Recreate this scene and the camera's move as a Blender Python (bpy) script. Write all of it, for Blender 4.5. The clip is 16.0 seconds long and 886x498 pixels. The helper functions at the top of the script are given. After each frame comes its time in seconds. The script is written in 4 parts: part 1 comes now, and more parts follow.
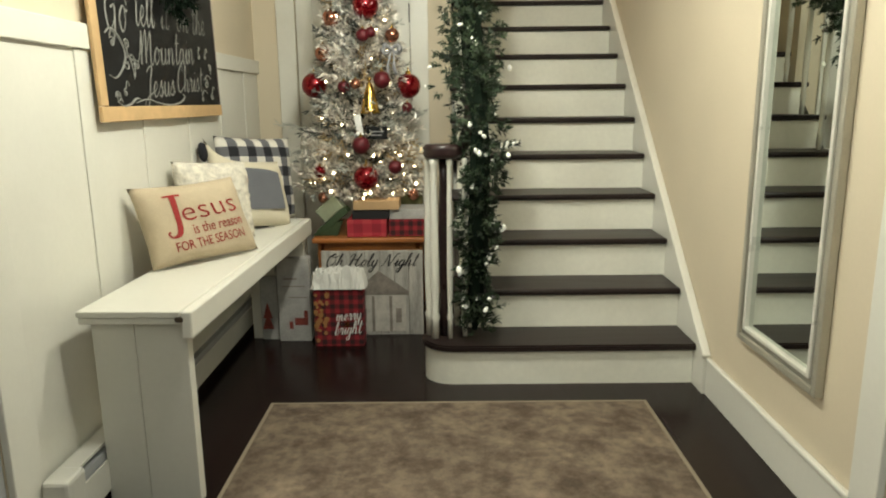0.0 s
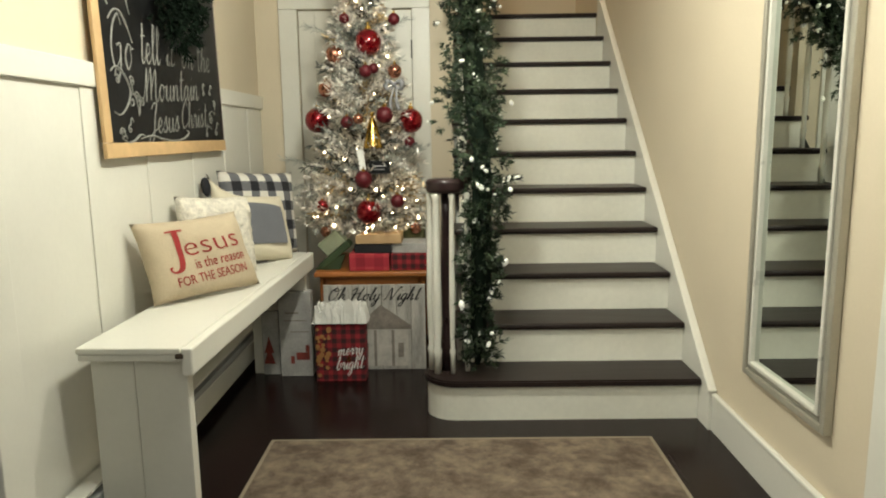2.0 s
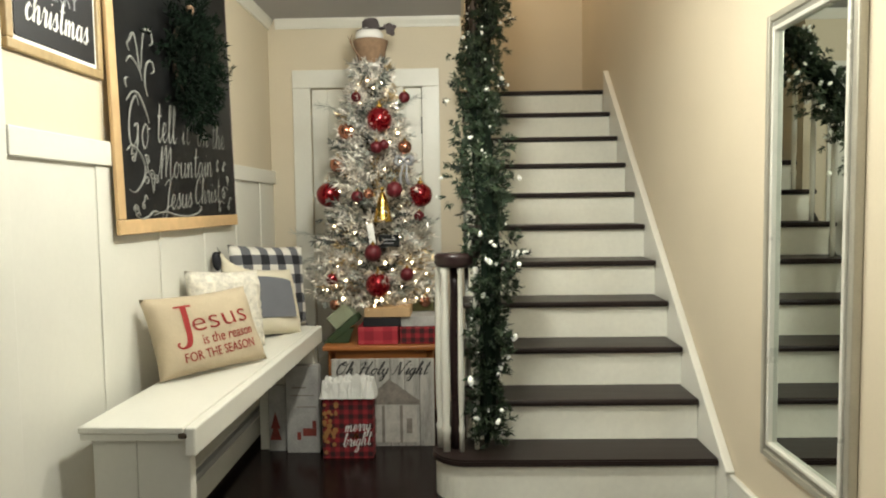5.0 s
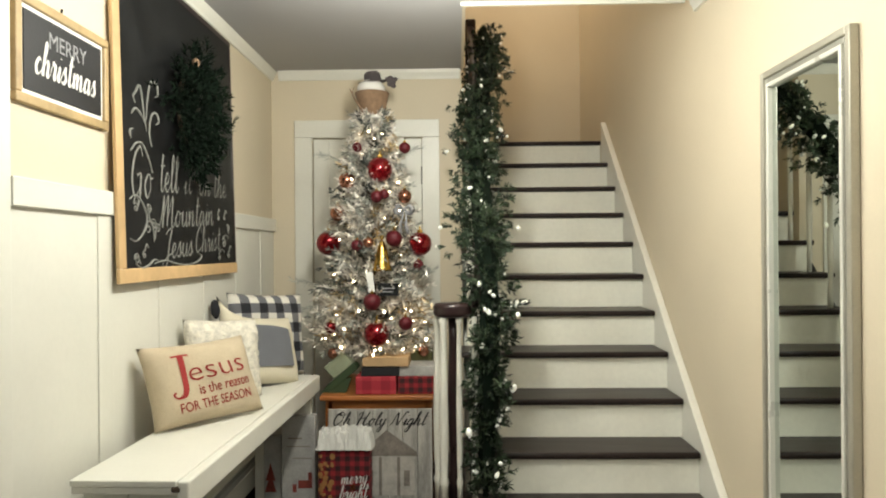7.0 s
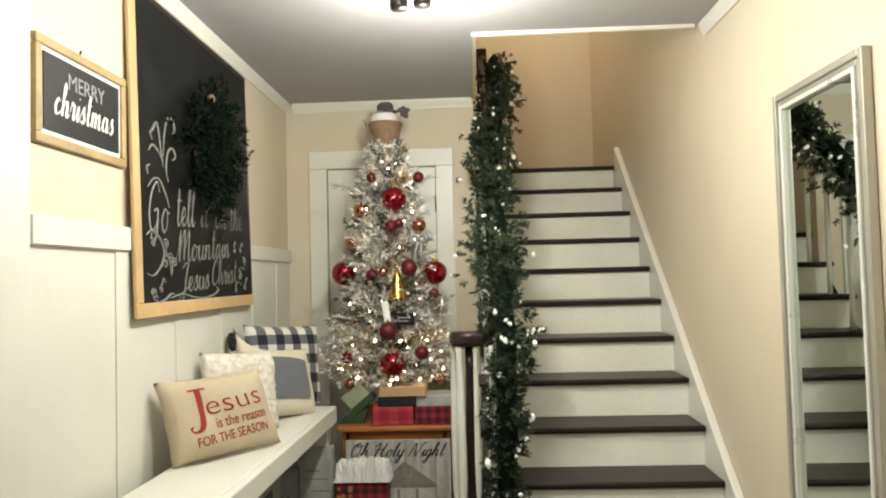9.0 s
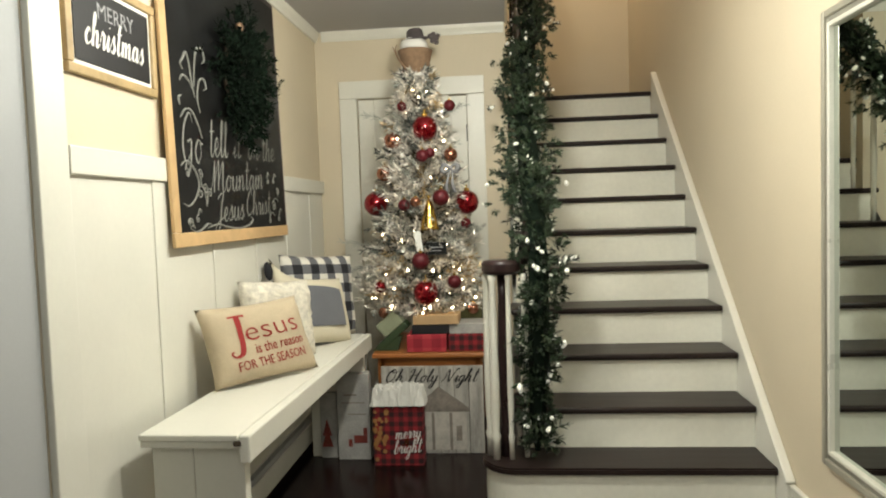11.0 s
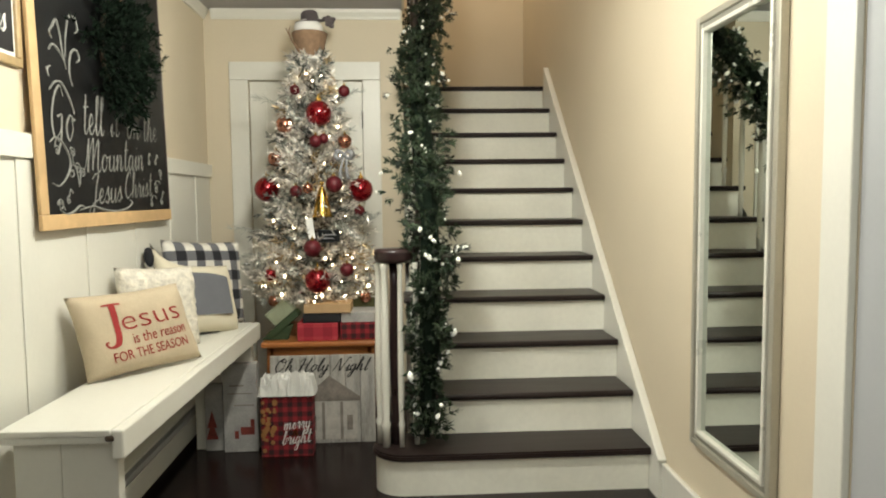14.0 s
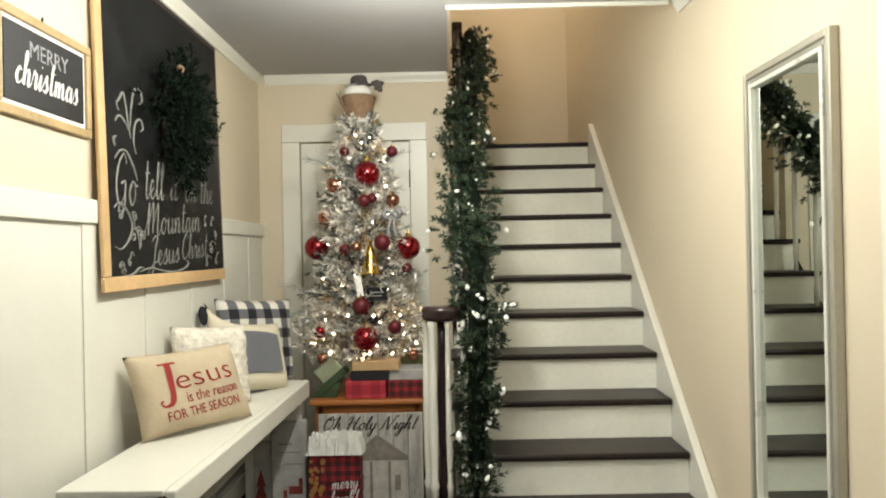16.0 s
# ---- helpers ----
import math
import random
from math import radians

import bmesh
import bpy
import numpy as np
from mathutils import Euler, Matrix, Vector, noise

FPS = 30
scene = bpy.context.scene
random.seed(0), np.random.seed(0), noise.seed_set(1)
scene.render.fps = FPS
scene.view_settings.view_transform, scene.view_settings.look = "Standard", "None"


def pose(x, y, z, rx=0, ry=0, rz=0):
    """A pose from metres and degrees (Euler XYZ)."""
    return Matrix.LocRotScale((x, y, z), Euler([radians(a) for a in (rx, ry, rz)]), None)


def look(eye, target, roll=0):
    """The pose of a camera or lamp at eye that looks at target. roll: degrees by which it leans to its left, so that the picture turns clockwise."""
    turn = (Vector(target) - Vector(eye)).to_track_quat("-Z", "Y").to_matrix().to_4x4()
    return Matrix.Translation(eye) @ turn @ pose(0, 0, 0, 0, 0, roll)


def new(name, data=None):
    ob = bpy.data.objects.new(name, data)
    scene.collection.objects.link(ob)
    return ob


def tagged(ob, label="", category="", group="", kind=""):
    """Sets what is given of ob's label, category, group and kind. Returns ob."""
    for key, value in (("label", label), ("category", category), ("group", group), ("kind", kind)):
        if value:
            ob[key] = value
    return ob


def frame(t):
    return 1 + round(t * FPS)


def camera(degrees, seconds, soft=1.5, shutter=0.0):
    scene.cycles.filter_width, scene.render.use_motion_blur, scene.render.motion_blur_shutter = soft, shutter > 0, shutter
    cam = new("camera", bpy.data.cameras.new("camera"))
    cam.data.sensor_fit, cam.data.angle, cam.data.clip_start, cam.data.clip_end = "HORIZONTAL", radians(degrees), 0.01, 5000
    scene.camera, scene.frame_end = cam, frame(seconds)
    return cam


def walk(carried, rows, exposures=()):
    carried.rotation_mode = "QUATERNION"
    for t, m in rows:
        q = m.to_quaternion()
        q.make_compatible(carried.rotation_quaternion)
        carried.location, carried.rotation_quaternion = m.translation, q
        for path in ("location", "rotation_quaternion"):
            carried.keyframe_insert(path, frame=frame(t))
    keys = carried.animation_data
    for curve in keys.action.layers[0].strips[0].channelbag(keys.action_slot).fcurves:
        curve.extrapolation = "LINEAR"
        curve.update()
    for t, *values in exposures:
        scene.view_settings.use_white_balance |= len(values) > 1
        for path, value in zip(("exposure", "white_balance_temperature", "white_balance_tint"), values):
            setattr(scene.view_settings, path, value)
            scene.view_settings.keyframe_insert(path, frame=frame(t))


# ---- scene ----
cam = camera(65.0, 16.0, soft=2.0)
PATH = [
    (0, (-0.0683, 0.0280, 1.2452), (-0.0758, 1.9842, 0.8294), -0.60),
    (0.5, (-0.0680, 0.0286, 1.2450), (-0.0757, 1.9883, 0.8455), -0.55),
    (1, (-0.0685, 0.0331, 1.2505), (-0.0761, 1.9955, 0.8645), -0.68),
    (1.5, (-0.0691, 0.0386, 1.2544), (-0.0783, 2.0053, 0.8908), -0.84),
    (2, (-0.0675, 0.0371, 1.2551), (-0.0813, 2.0102, 0.9287), -0.73),
    (2.5, (-0.0618, 0.0332, 1.2580), (-0.0788, 2.0131, 0.9754), -1.03),
    (3, (-0.0619, 0.0365, 1.2660), (-0.0783, 2.0206, 1.0153), -1.16),
    (3.5, (-0.0558, 0.0417, 1.2696), (-0.0813, 2.0294, 1.0492), -1.36),
    (4, (-0.0560, 0.0448, 1.2708), (-0.0885, 2.0354, 1.0793), -1.15),
    (6.5, (-0.0569, 0.0372, 1.2948), (-0.1007, 2.0365, 1.2644), -0.52),
    (7, (-0.0551, 0.0358, 1.2959), (-0.0954, 2.0354, 1.2981), -0.45),
    (7.5, (-0.0534, 0.0349, 1.2984), (-0.0940, 2.0343, 1.3282), -0.58),
    (8, (-0.0503, 0.0361, 1.3023), (-0.0984, 2.0348, 1.3581), -0.96),
    (8.5, (-0.0502, 0.0361, 1.3049), (-0.1112, 2.0337, 1.3802), -1.22),
    (9, (-0.0519, 0.0382, 1.3066), (-0.1354, 2.0349, 1.3852), -1.47),
    (11.5, (-0.0499, 0.0388, 1.2827), (-0.2383, 2.0222, 1.1084), -2.00),
    (12, (-0.0486, 0.0394, 1.2789), (-0.1753, 2.0226, 1.0535), -1.74),
    (12.5, (-0.0483, 0.0419, 1.2786), (-0.1057, 2.0252, 1.0269), -1.36),
    (13, (-0.0435, 0.0428, 1.2774), (-0.0235, 2.0286, 1.0403), -1.04),
    (13.5, (-0.0397, 0.0465, 1.2788), (0.0478, 2.0349, 1.0814), -0.55),
    (14, (-0.0313, 0.0451, 1.2846), (0.0819, 2.0363, 1.1358), -0.58),
    (14.5, (-0.0266, 0.0482, 1.2863), (0.0426, 2.0447, 1.1899), -0.80),
    (15, (-0.0229, 0.0445, 1.2878), (0.0229, 2.0435, 1.2425), -0.75),
    (15.5, (-0.0320, 0.0390, 1.2969), (-0.0110, 2.0389, 1.2850), -0.82),
    (16, (-0.0376, 0.0353, 1.3058), (-0.0537, 2.0352, 1.3115), -1.16),
]
BALANCE = [(0, -0.07, 6640, 7), (3, -0.01, 6590, 9), (6.5, 0.01, 6450, 11), (9, 0.01, 6440, 12), (11.5, -0.03, 6560, 10), (13, -0.01, 6570, 9), (14.5, 0.04, 6440, 12), (16, 0.05, 6420, 12)]
walk(cam, [(t, look(eye, target, roll)) for t, eye, target, roll in PATH], BALANCE)

# ---- world and light ----
world = bpy.data.worlds.new("world")
scene.world = world
world.use_nodes = True
world.node_tree.nodes["Background"].inputs["Color"].default_value = (0.6, 0.65, 0.75, 1)
world.node_tree.nodes["Background"].inputs["Strength"].default_value = 0.02


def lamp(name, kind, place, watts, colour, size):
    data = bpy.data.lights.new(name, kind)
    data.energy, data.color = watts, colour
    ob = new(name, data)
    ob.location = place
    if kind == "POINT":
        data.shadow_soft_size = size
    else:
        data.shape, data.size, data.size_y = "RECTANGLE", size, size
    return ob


WARM = (1.0, 1.0, 0.87)
lamp("hall_light", "POINT", (-0.18, 1.84, 2.12), 52.0, WARM, 0.09)
lamp("hall_light_back", "POINT", (-0.18, 2.64, 2.12), 42.0, WARM, 0.07)
# unseen fill lamps without fixtures, added to brighten bench end, risers and stairwell
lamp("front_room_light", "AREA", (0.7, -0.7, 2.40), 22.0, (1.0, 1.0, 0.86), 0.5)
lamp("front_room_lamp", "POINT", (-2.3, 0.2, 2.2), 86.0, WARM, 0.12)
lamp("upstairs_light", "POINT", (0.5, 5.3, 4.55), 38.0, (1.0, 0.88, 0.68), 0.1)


# ---- materials ----
def mat(name, colour, rough=0.5, metal=0.0, vary=0.06, scale=6.0, grain=120.0, bump=0.05, island=0.0, stretch=(1, 1, 1), coat=0.0, emit=0.0, spec=0.5):
    """A surface with large stains, fine grain and relief; island: how far single pieces differ."""
    m = bpy.data.materials.new(name)
    m.use_nodes = True
    nt = m.node_tree
    n, l = nt.nodes, nt.links
    b = n["Principled BSDF"]
    co = n.new("ShaderNodeTexCoord")
    mp = n.new("ShaderNodeMapping")
    mp.inputs["Scale"].default_value = stretch
    l.new(co.outputs["Object"], mp.inputs["Vector"])
    big, fine = n.new("ShaderNodeTexNoise"), n.new("ShaderNodeTexNoise")
    big.inputs["Scale"].default_value, big.inputs["Detail"].default_value = scale, 4
    fine.inputs["Scale"].default_value, fine.inputs["Detail"].default_value = grain, 3
    l.new(mp.outputs[0], big.inputs["Vector"])
    l.new(mp.outputs[0], fine.inputs["Vector"])
    mixed = n.new("ShaderNodeMath")
    mixed.operation = "MULTIPLY_ADD"
    l.new(fine.outputs["Fac"], mixed.inputs[0])
    mixed.inputs[1].default_value = 0.5
    l.new(big.outputs["Fac"], mixed.inputs[2])
    value = n.new("ShaderNodeMapRange")
    value.inputs["From Min"].default_value, value.inputs["From Max"].default_value = 0.4, 1.1
    value.inputs["To Min"].default_value, value.inputs["To Max"].default_value = 1 - 1.6 * vary, 1 + 1.2 * vary
    l.new(mixed.outputs[0], value.inputs["Value"])
    hsv = n.new("ShaderNodeHueSaturation")
    hsv.inputs["Color"].default_value = (*colour, 1)
    last = value.outputs[0]
    if island:
        geo = n.new("ShaderNodeNewGeometry")
        spread = n.new("ShaderNodeMapRange")
        spread.inputs["To Min"].default_value, spread.inputs["To Max"].default_value = 1 - island, 1 + island
        l.new(geo.outputs["Random Per Island"], spread.inputs["Value"])
        both = n.new("ShaderNodeMath")
        both.operation = "MULTIPLY"
        l.new(last, both.inputs[0])
        l.new(spread.outputs[0], both.inputs[1])
        last = both.outputs[0]
    l.new(last, hsv.inputs["Value"])
    l.new(hsv.outputs[0], b.inputs["Base Color"])
    rr = n.new("ShaderNodeMapRange")
    rr.inputs["To Min"].default_value, rr.inputs["To Max"].default_value = max(0.02, rough - 0.08), min(1, rough + 0.08)
    l.new(big.outputs["Fac"], rr.inputs["Value"])
    l.new(rr.outputs[0], b.inputs["Roughness"])
    b.inputs["Metallic"].default_value = metal
    b.inputs["Specular IOR Level"].default_value = spec
    b.inputs["Coat Weight"].default_value = coat
    if bump:
        bp = n.new("ShaderNodeBump")
        bp.inputs["Strength"].default_value, bp.inputs["Distance"].default_value = bump, 0.01
        l.new(mixed.outputs[0], bp.inputs["Height"])
        l.new(bp.outputs[0], b.inputs["Normal"])
    if emit:
        b.inputs["Emission Color"].default_value = (*colour, 1)
        b.inputs["Emission Strength"].default_value = emit
    return m


def check(name, light, mid, dark, size):
    """Woven buffalo check: two crossing sets of dark bands over a light cloth, in the object's x and z."""
    m = mat(name, light, 0.9, vary=0.05, grain=400, bump=0.15)
    nt = m.node_tree
    n, l = nt.nodes, nt.links
    co, sep = n.new("ShaderNodeTexCoord"), n.new("ShaderNodeSeparateXYZ")
    l.new(co.outputs["Object"], sep.inputs[0])
    bands = []
    for axis in ("X", "Z"):
        a, c = n.new("ShaderNodeMath"), n.new("ShaderNodeMath")
        a.operation, c.operation = "PINGPONG", "GREATER_THAN"
        a.inputs[1].default_value, c.inputs[1].default_value = size, size / 2
        l.new(sep.outputs[axis], a.inputs[0])
        l.new(a.outputs[0], c.inputs[0])
        bands.append(c.outputs[0])
    total = n.new("ShaderNodeMath")
    l.new(bands[0], total.inputs[0])
    l.new(bands[1], total.inputs[1])
    half = n.new("ShaderNodeMath")
    half.operation, half.inputs[1].default_value = "MULTIPLY", 0.5
    l.new(total.outputs[0], half.inputs[0])
    ramp = n.new("ShaderNodeValToRGB")
    ramp.color_ramp.interpolation = "CONSTANT"
    ramp.color_ramp.elements[0].color, ramp.color_ramp.elements[0].position = (*light, 1), 0
    ramp.color_ramp.elements[1].color, ramp.color_ramp.elements[1].position = (*dark, 1), 0.75
    e = ramp.color_ramp.elements.new(0.25)
    e.color = (*mid, 1)
    l.new(half.outputs[0], ramp.inputs[0])
    hsv = [x for x in n if x.type == "HUE_SAT"][0]
    l.new(ramp.outputs[0], hsv.inputs["Color"])
    return m


CREAM = mat("cream_wall_paint", (0.66, 0.575, 0.43), 0.6, vary=0.03, scale=2.5, grain=90, bump=0.06)
WHITE = mat("white_paint", (0.73, 0.715, 0.64), 0.38, vary=0.03, scale=4, grain=60, bump=0.04)
# brighter than WHITE to make up for weak light on the risers
RISER = mat("lifted_white_riser_paint", (0.90, 0.885, 0.78), 0.45, vary=0.06, scale=3.5, grain=40, bump=0.05)
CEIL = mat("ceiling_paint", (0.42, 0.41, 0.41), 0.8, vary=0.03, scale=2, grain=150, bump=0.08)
GREY = mat("grey_wall_paint", (0.40, 0.41, 0.42), 0.6, vary=0.03, scale=2, grain=90, bump=0.05)
FLOOR = mat("dark_wood_floor", (0.013, 0.007, 0.0065), 0.24, vary=0.2, scale=3, grain=30, bump=0.02, stretch=(6, 0.6, 1), spec=0.25)
TREAD = mat("dark_stained_tread", (0.021, 0.0135, 0.0125), 0.36, vary=0.18, scale=4, grain=30, bump=0.02, stretch=(0.7, 8, 8), spec=0.25)
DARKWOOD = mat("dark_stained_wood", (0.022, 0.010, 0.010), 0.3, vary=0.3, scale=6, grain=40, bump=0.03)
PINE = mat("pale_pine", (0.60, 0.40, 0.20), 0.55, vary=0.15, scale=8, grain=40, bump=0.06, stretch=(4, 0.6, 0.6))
OAK = mat("gold_oak_frame", (0.42, 0.30, 0.15), 0.45, vary=0.18, scale=9, grain=50, bump=0.06)
ORANGE = mat("orange_stained_pine", (0.36, 0.125, 0.03), 0.38, vary=0.2, scale=6, grain=40, bump=0.05, stretch=(0.6, 5, 5))
SLATE = mat("chalkboard_black", (0.008, 0.0085, 0.009), 0.45, vary=0.6, scale=5, grain=60, bump=0.02, spec=0.25)
BLACK = mat("black_print", (0.010, 0.010, 0.012), 0.5, vary=0.2)
CHALK = mat("chalk", (0.23, 0.23, 0.21), 0.95, vary=0.3, scale=60, grain=300)
PAPER = mat("white_paper", (0.80, 0.79, 0.75), 0.8, vary=0.04)
LETTER = mat("white_letters", (0.78, 0.77, 0.73), 0.8, vary=0.04)
GREYLETTER = mat("grey_letters", (0.32, 0.32, 0.33), 0.8, vary=0.2, scale=60)
REDLETTER = mat("red_letters", (0.31, 0.030, 0.028), 0.9, vary=0.1)
MIRROR = mat("mirror_glass", (0.66, 0.71, 0.67), 0.0, metal=1.0, vary=0.0, bump=0)
MIRROR.node_tree.nodes["Principled BSDF"].inputs["Roughness"].default_value = 0.0
for link in list(MIRROR.node_tree.nodes["Principled BSDF"].inputs["Roughness"].links):
    MIRROR.node_tree.links.remove(link)
PEARL = mat("pale_pearl_frame", (0.72, 0.70, 0.62), 0.3, metal=0.15, vary=0.06, scale=10, bump=0.02)
PEWTER = mat("dull_pewter_frame", (0.34, 0.33, 0.28), 0.4, metal=0.4, vary=0.1, scale=10, bump=0.03)
SILVER = mat("champagne_silver_frame", (0.45, 0.425, 0.35), 0.38, metal=0.4, vary=0.08, scale=10, bump=0.03)
RUG = mat("mottled_beige_rug", (0.15, 0.115, 0.08), 1.0, vary=0.25, scale=30, grain=260, bump=0.6)
nodes, links = RUG.node_tree.nodes, RUG.node_tree.links
cloud, ramp, place = nodes.new("ShaderNodeTexNoise"), nodes.new("ShaderNodeValToRGB"), nodes.new("ShaderNodeTexCoord")
cloud.inputs["Scale"].default_value, cloud.inputs["Detail"].default_value, cloud.inputs["Roughness"].default_value = 7.0, 9, 0.70
ramp.color_ramp.elements[0].color, ramp.color_ramp.elements[0].position = (0.078, 0.054, 0.037, 1), 0.38
ramp.color_ramp.elements[1].color, ramp.color_ramp.elements[1].position = (0.225, 0.172, 0.121, 1), 0.64
links.new(place.outputs["Object"], cloud.inputs["Vector"])
links.new(cloud.outputs["Fac"], ramp.inputs[0])
links.new(ramp.outputs[0], [x for x in nodes if x.type == "HUE_SAT"][0].inputs["Color"])
RUGEDGE = mat("pale_rug_binding", (0.26, 0.215, 0.155), 1.0, vary=0.1, grain=200, bump=0.3)
LINEN = mat("natural_linen", (0.52, 0.43, 0.30), 0.95, vary=0.12, scale=9, grain=260, bump=0.5)
FUR = mat("cream_knit", (0.78, 0.73, 0.62), 1.0, vary=0.22, scale=38, grain=160, bump=1.0)
CANVAS = mat("cream_canvas", (0.66, 0.60, 0.46), 0.95, vary=0.05, grain=400, bump=0.12)
GREYCLOTH = mat("grey_cloth", (0.15, 0.155, 0.17), 0.95, vary=0.1, grain=400, bump=0.15)
BLACKCLOTH = mat("black_cloth", (0.012, 0.012, 0.016), 0.95, vary=0.2, grain=300, bump=0.2)
PLAIDBW = check("black_white_check", (0.68, 0.65, 0.58), (0.13, 0.13, 0.14), (0.012, 0.012, 0.016), 0.050)
PLAIDRED = check("red_black_check", (0.29, 0.020, 0.026), (0.14, 0.012, 0.016), (0.035, 0.009, 0.011), 0.024)
WRAP = check("red_plaid_wrap", (0.44, 0.045, 0.055), (0.36, 0.025, 0.04), (0.26, 0.016, 0.028), 0.05)
SILVERTINSEL = mat("silver_white_tinsel", (0.85, 0.80, 0.73), 0.35, metal=0.25, vary=0.1, island=0.5, bump=0)
FLOCK = mat("grey_green_frosted_needles", (0.36, 0.37, 0.33), 0.6, vary=0.1, island=0.5, bump=0)
GOLDTINSEL = mat("pale_gold_tinsel", (0.55, 0.42, 0.24), 0.3, metal=0.5, vary=0.1, island=0.5, bump=0)
# dark tufts mixed in at random for the shade between branches
GAPTINSEL = mat("gap_shade_needles", (0.09, 0.10, 0.09), 0.6, vary=0.1, island=0.6, bump=0)
NEEDLE = mat("green_garland_needles", (0.019, 0.038, 0.016), 0.6, vary=0.2, island=0.6, bump=0)
PALENEEDLE = mat("grey_green_needle_tips", (0.048, 0.072, 0.038), 0.55, vary=0.2, island=0.6, bump=0)
# near-black tufts that stand in for shade between the garland's clumps
SHADENEEDLE = mat("shade_green_needles", (0.007, 0.013, 0.007), 0.7, vary=0.2, island=0.6, bump=0)
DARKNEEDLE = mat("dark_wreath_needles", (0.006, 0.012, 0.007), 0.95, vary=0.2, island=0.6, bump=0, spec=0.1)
BARK = mat("brown_twig", (0.06, 0.04, 0.025), 0.9, vary=0.2)
# slight glow added only so that the frosted bulbs look white
BULB = mat("pale_frosted_bulb", (0.92, 0.92, 0.82), 0.3, vary=0, bump=0, emit=0.18)
TREEBULB = mat("tree_warm_bulb", (1.0, 0.80, 0.50), 0.3, vary=0, bump=0, emit=16.0)
REDBALL = mat("shiny_red_ornament", (0.24, 0.003, 0.008), 0.14, metal=0.65, vary=0.03, bump=0, coat=0.5)
ROSEBALL = mat("rose_gold_ornament", (0.45, 0.20, 0.13), 0.2, metal=0.9, vary=0.05, bump=0)
MATTRED = mat("glitter_red_ornament", (0.11, 0.006, 0.012), 0.45, metal=0.2, vary=0.3, scale=80, grain=500, bump=0.2)
OCHRE = mat("ochre_print", (0.36, 0.17, 0.05), 0.6, vary=0.2)
GOLD = mat("gold_metal", (0.62, 0.40, 0.10), 0.22, metal=1.0, vary=0.05, bump=0)
BARN = mat("weathered_white_boards", (0.46, 0.44, 0.40), 0.85, vary=0.35, scale=5, grain=40, bump=0.15, stretch=(6, 1, 0.7))
BARNGREY = mat("faded_grey_print", (0.24, 0.21, 0.18), 0.85, vary=0.3, scale=20)
BARNLIGHT = mat("faded_pale_print", (0.50, 0.47, 0.42), 0.85, vary=0.2, scale=20)
# card and red print toned down for the floor boxes standing in shade
BOXGREY = mat("pale_printed_card", (0.40, 0.39, 0.37), 0.7, vary=0.25, scale=12)
REDPRINT = mat("toned_down_red_print", (0.22, 0.04, 0.03), 0.8, vary=0.3, scale=30)
TISSUE = mat("crumpled_tissue", (0.66, 0.65, 0.61), 0.8, vary=0.06, bump=0.1)
TAN = mat("kraft_card", (0.50, 0.33, 0.17), 0.7, vary=0.08, scale=12)
GREENCARD = mat("green_paper", (0.035, 0.062, 0.024), 0.6, vary=0.2)
SAGE = mat("pale_sage_paper", (0.30, 0.33, 0.22), 0.6, vary=0.12, scale=14)
OLIVE = mat("olive_green_card", (0.13, 0.13, 0.05), 0.7, vary=0.15, scale=14)
HEATER = mat("heater_enamel", (0.68, 0.67, 0.61), 0.35, vary=0.05)
METAL = mat("dark_bronze", (0.03, 0.027, 0.025), 0.4, metal=0.8, vary=0.1)
GLOW = mat("lit_bulb_glass", (1.0, 0.9, 0.72), 0.3, vary=0, bump=0, emit=12.0)
RIBBON = mat("grey_satin", (0.27, 0.27, 0.28), 0.4, vary=0.1)
BURLAP = mat("brown_burlap", (0.24, 0.15, 0.09), 0.95, vary=0.2, scale=40, grain=300, bump=0.3)
SNOW = mat("white_felt", (0.72, 0.70, 0.66), 0.95, vary=0.06, grain=300, bump=0.2)
FELT = mat("grey_purple_felt", (0.085, 0.07, 0.07), 0.95, vary=0.2, grain=300, bump=0.2)


# ---- mesh helpers ----
BASE = {}


def box(bm, x0, x1, y0, y1, z0, z1, bevel=0.0, m=None):
    made = bmesh.ops.create_cube(bm, size=1)["verts"]
    for v in made:
        v.co = Vector((x0 + (v.co.x + 0.5) * (x1 - x0), y0 + (v.co.y + 0.5) * (y1 - y0), z0 + (v.co.z + 0.5) * (z1 - z0)))
    if bevel:
        edges = list({e for v in made for e in v.link_edges})
        made = bmesh.ops.bevel(bm, geom=edges, offset=bevel, segments=2, affect="EDGES", profile=0.5)["verts"]
    if m:
        bmesh.ops.transform(bm, matrix=m, verts=list(made))
    return bm


def boxes(*rows, bevel=0.0):
    bm = bmesh.new()
    for row in rows:
        box(bm, *row, bevel=bevel)
    return bm


def prism(bm, outline, z0, z1, m=None):
    """A plate of that outline between two heights."""
    low = [bm.verts.new((x, y, z0)) for x, y in outline]
    top = [bm.verts.new((x, y, z1)) for x, y in outline]
    bm.faces.new(top)
    bm.faces.new(low[::-1])
    for i in range(len(low)):
        j = (i + 1) % len(low)
        bm.faces.new((low[i], low[j], top[j], top[i]))
    if m:
        bmesh.ops.transform(bm, matrix=m, verts=low + top)
    return bm


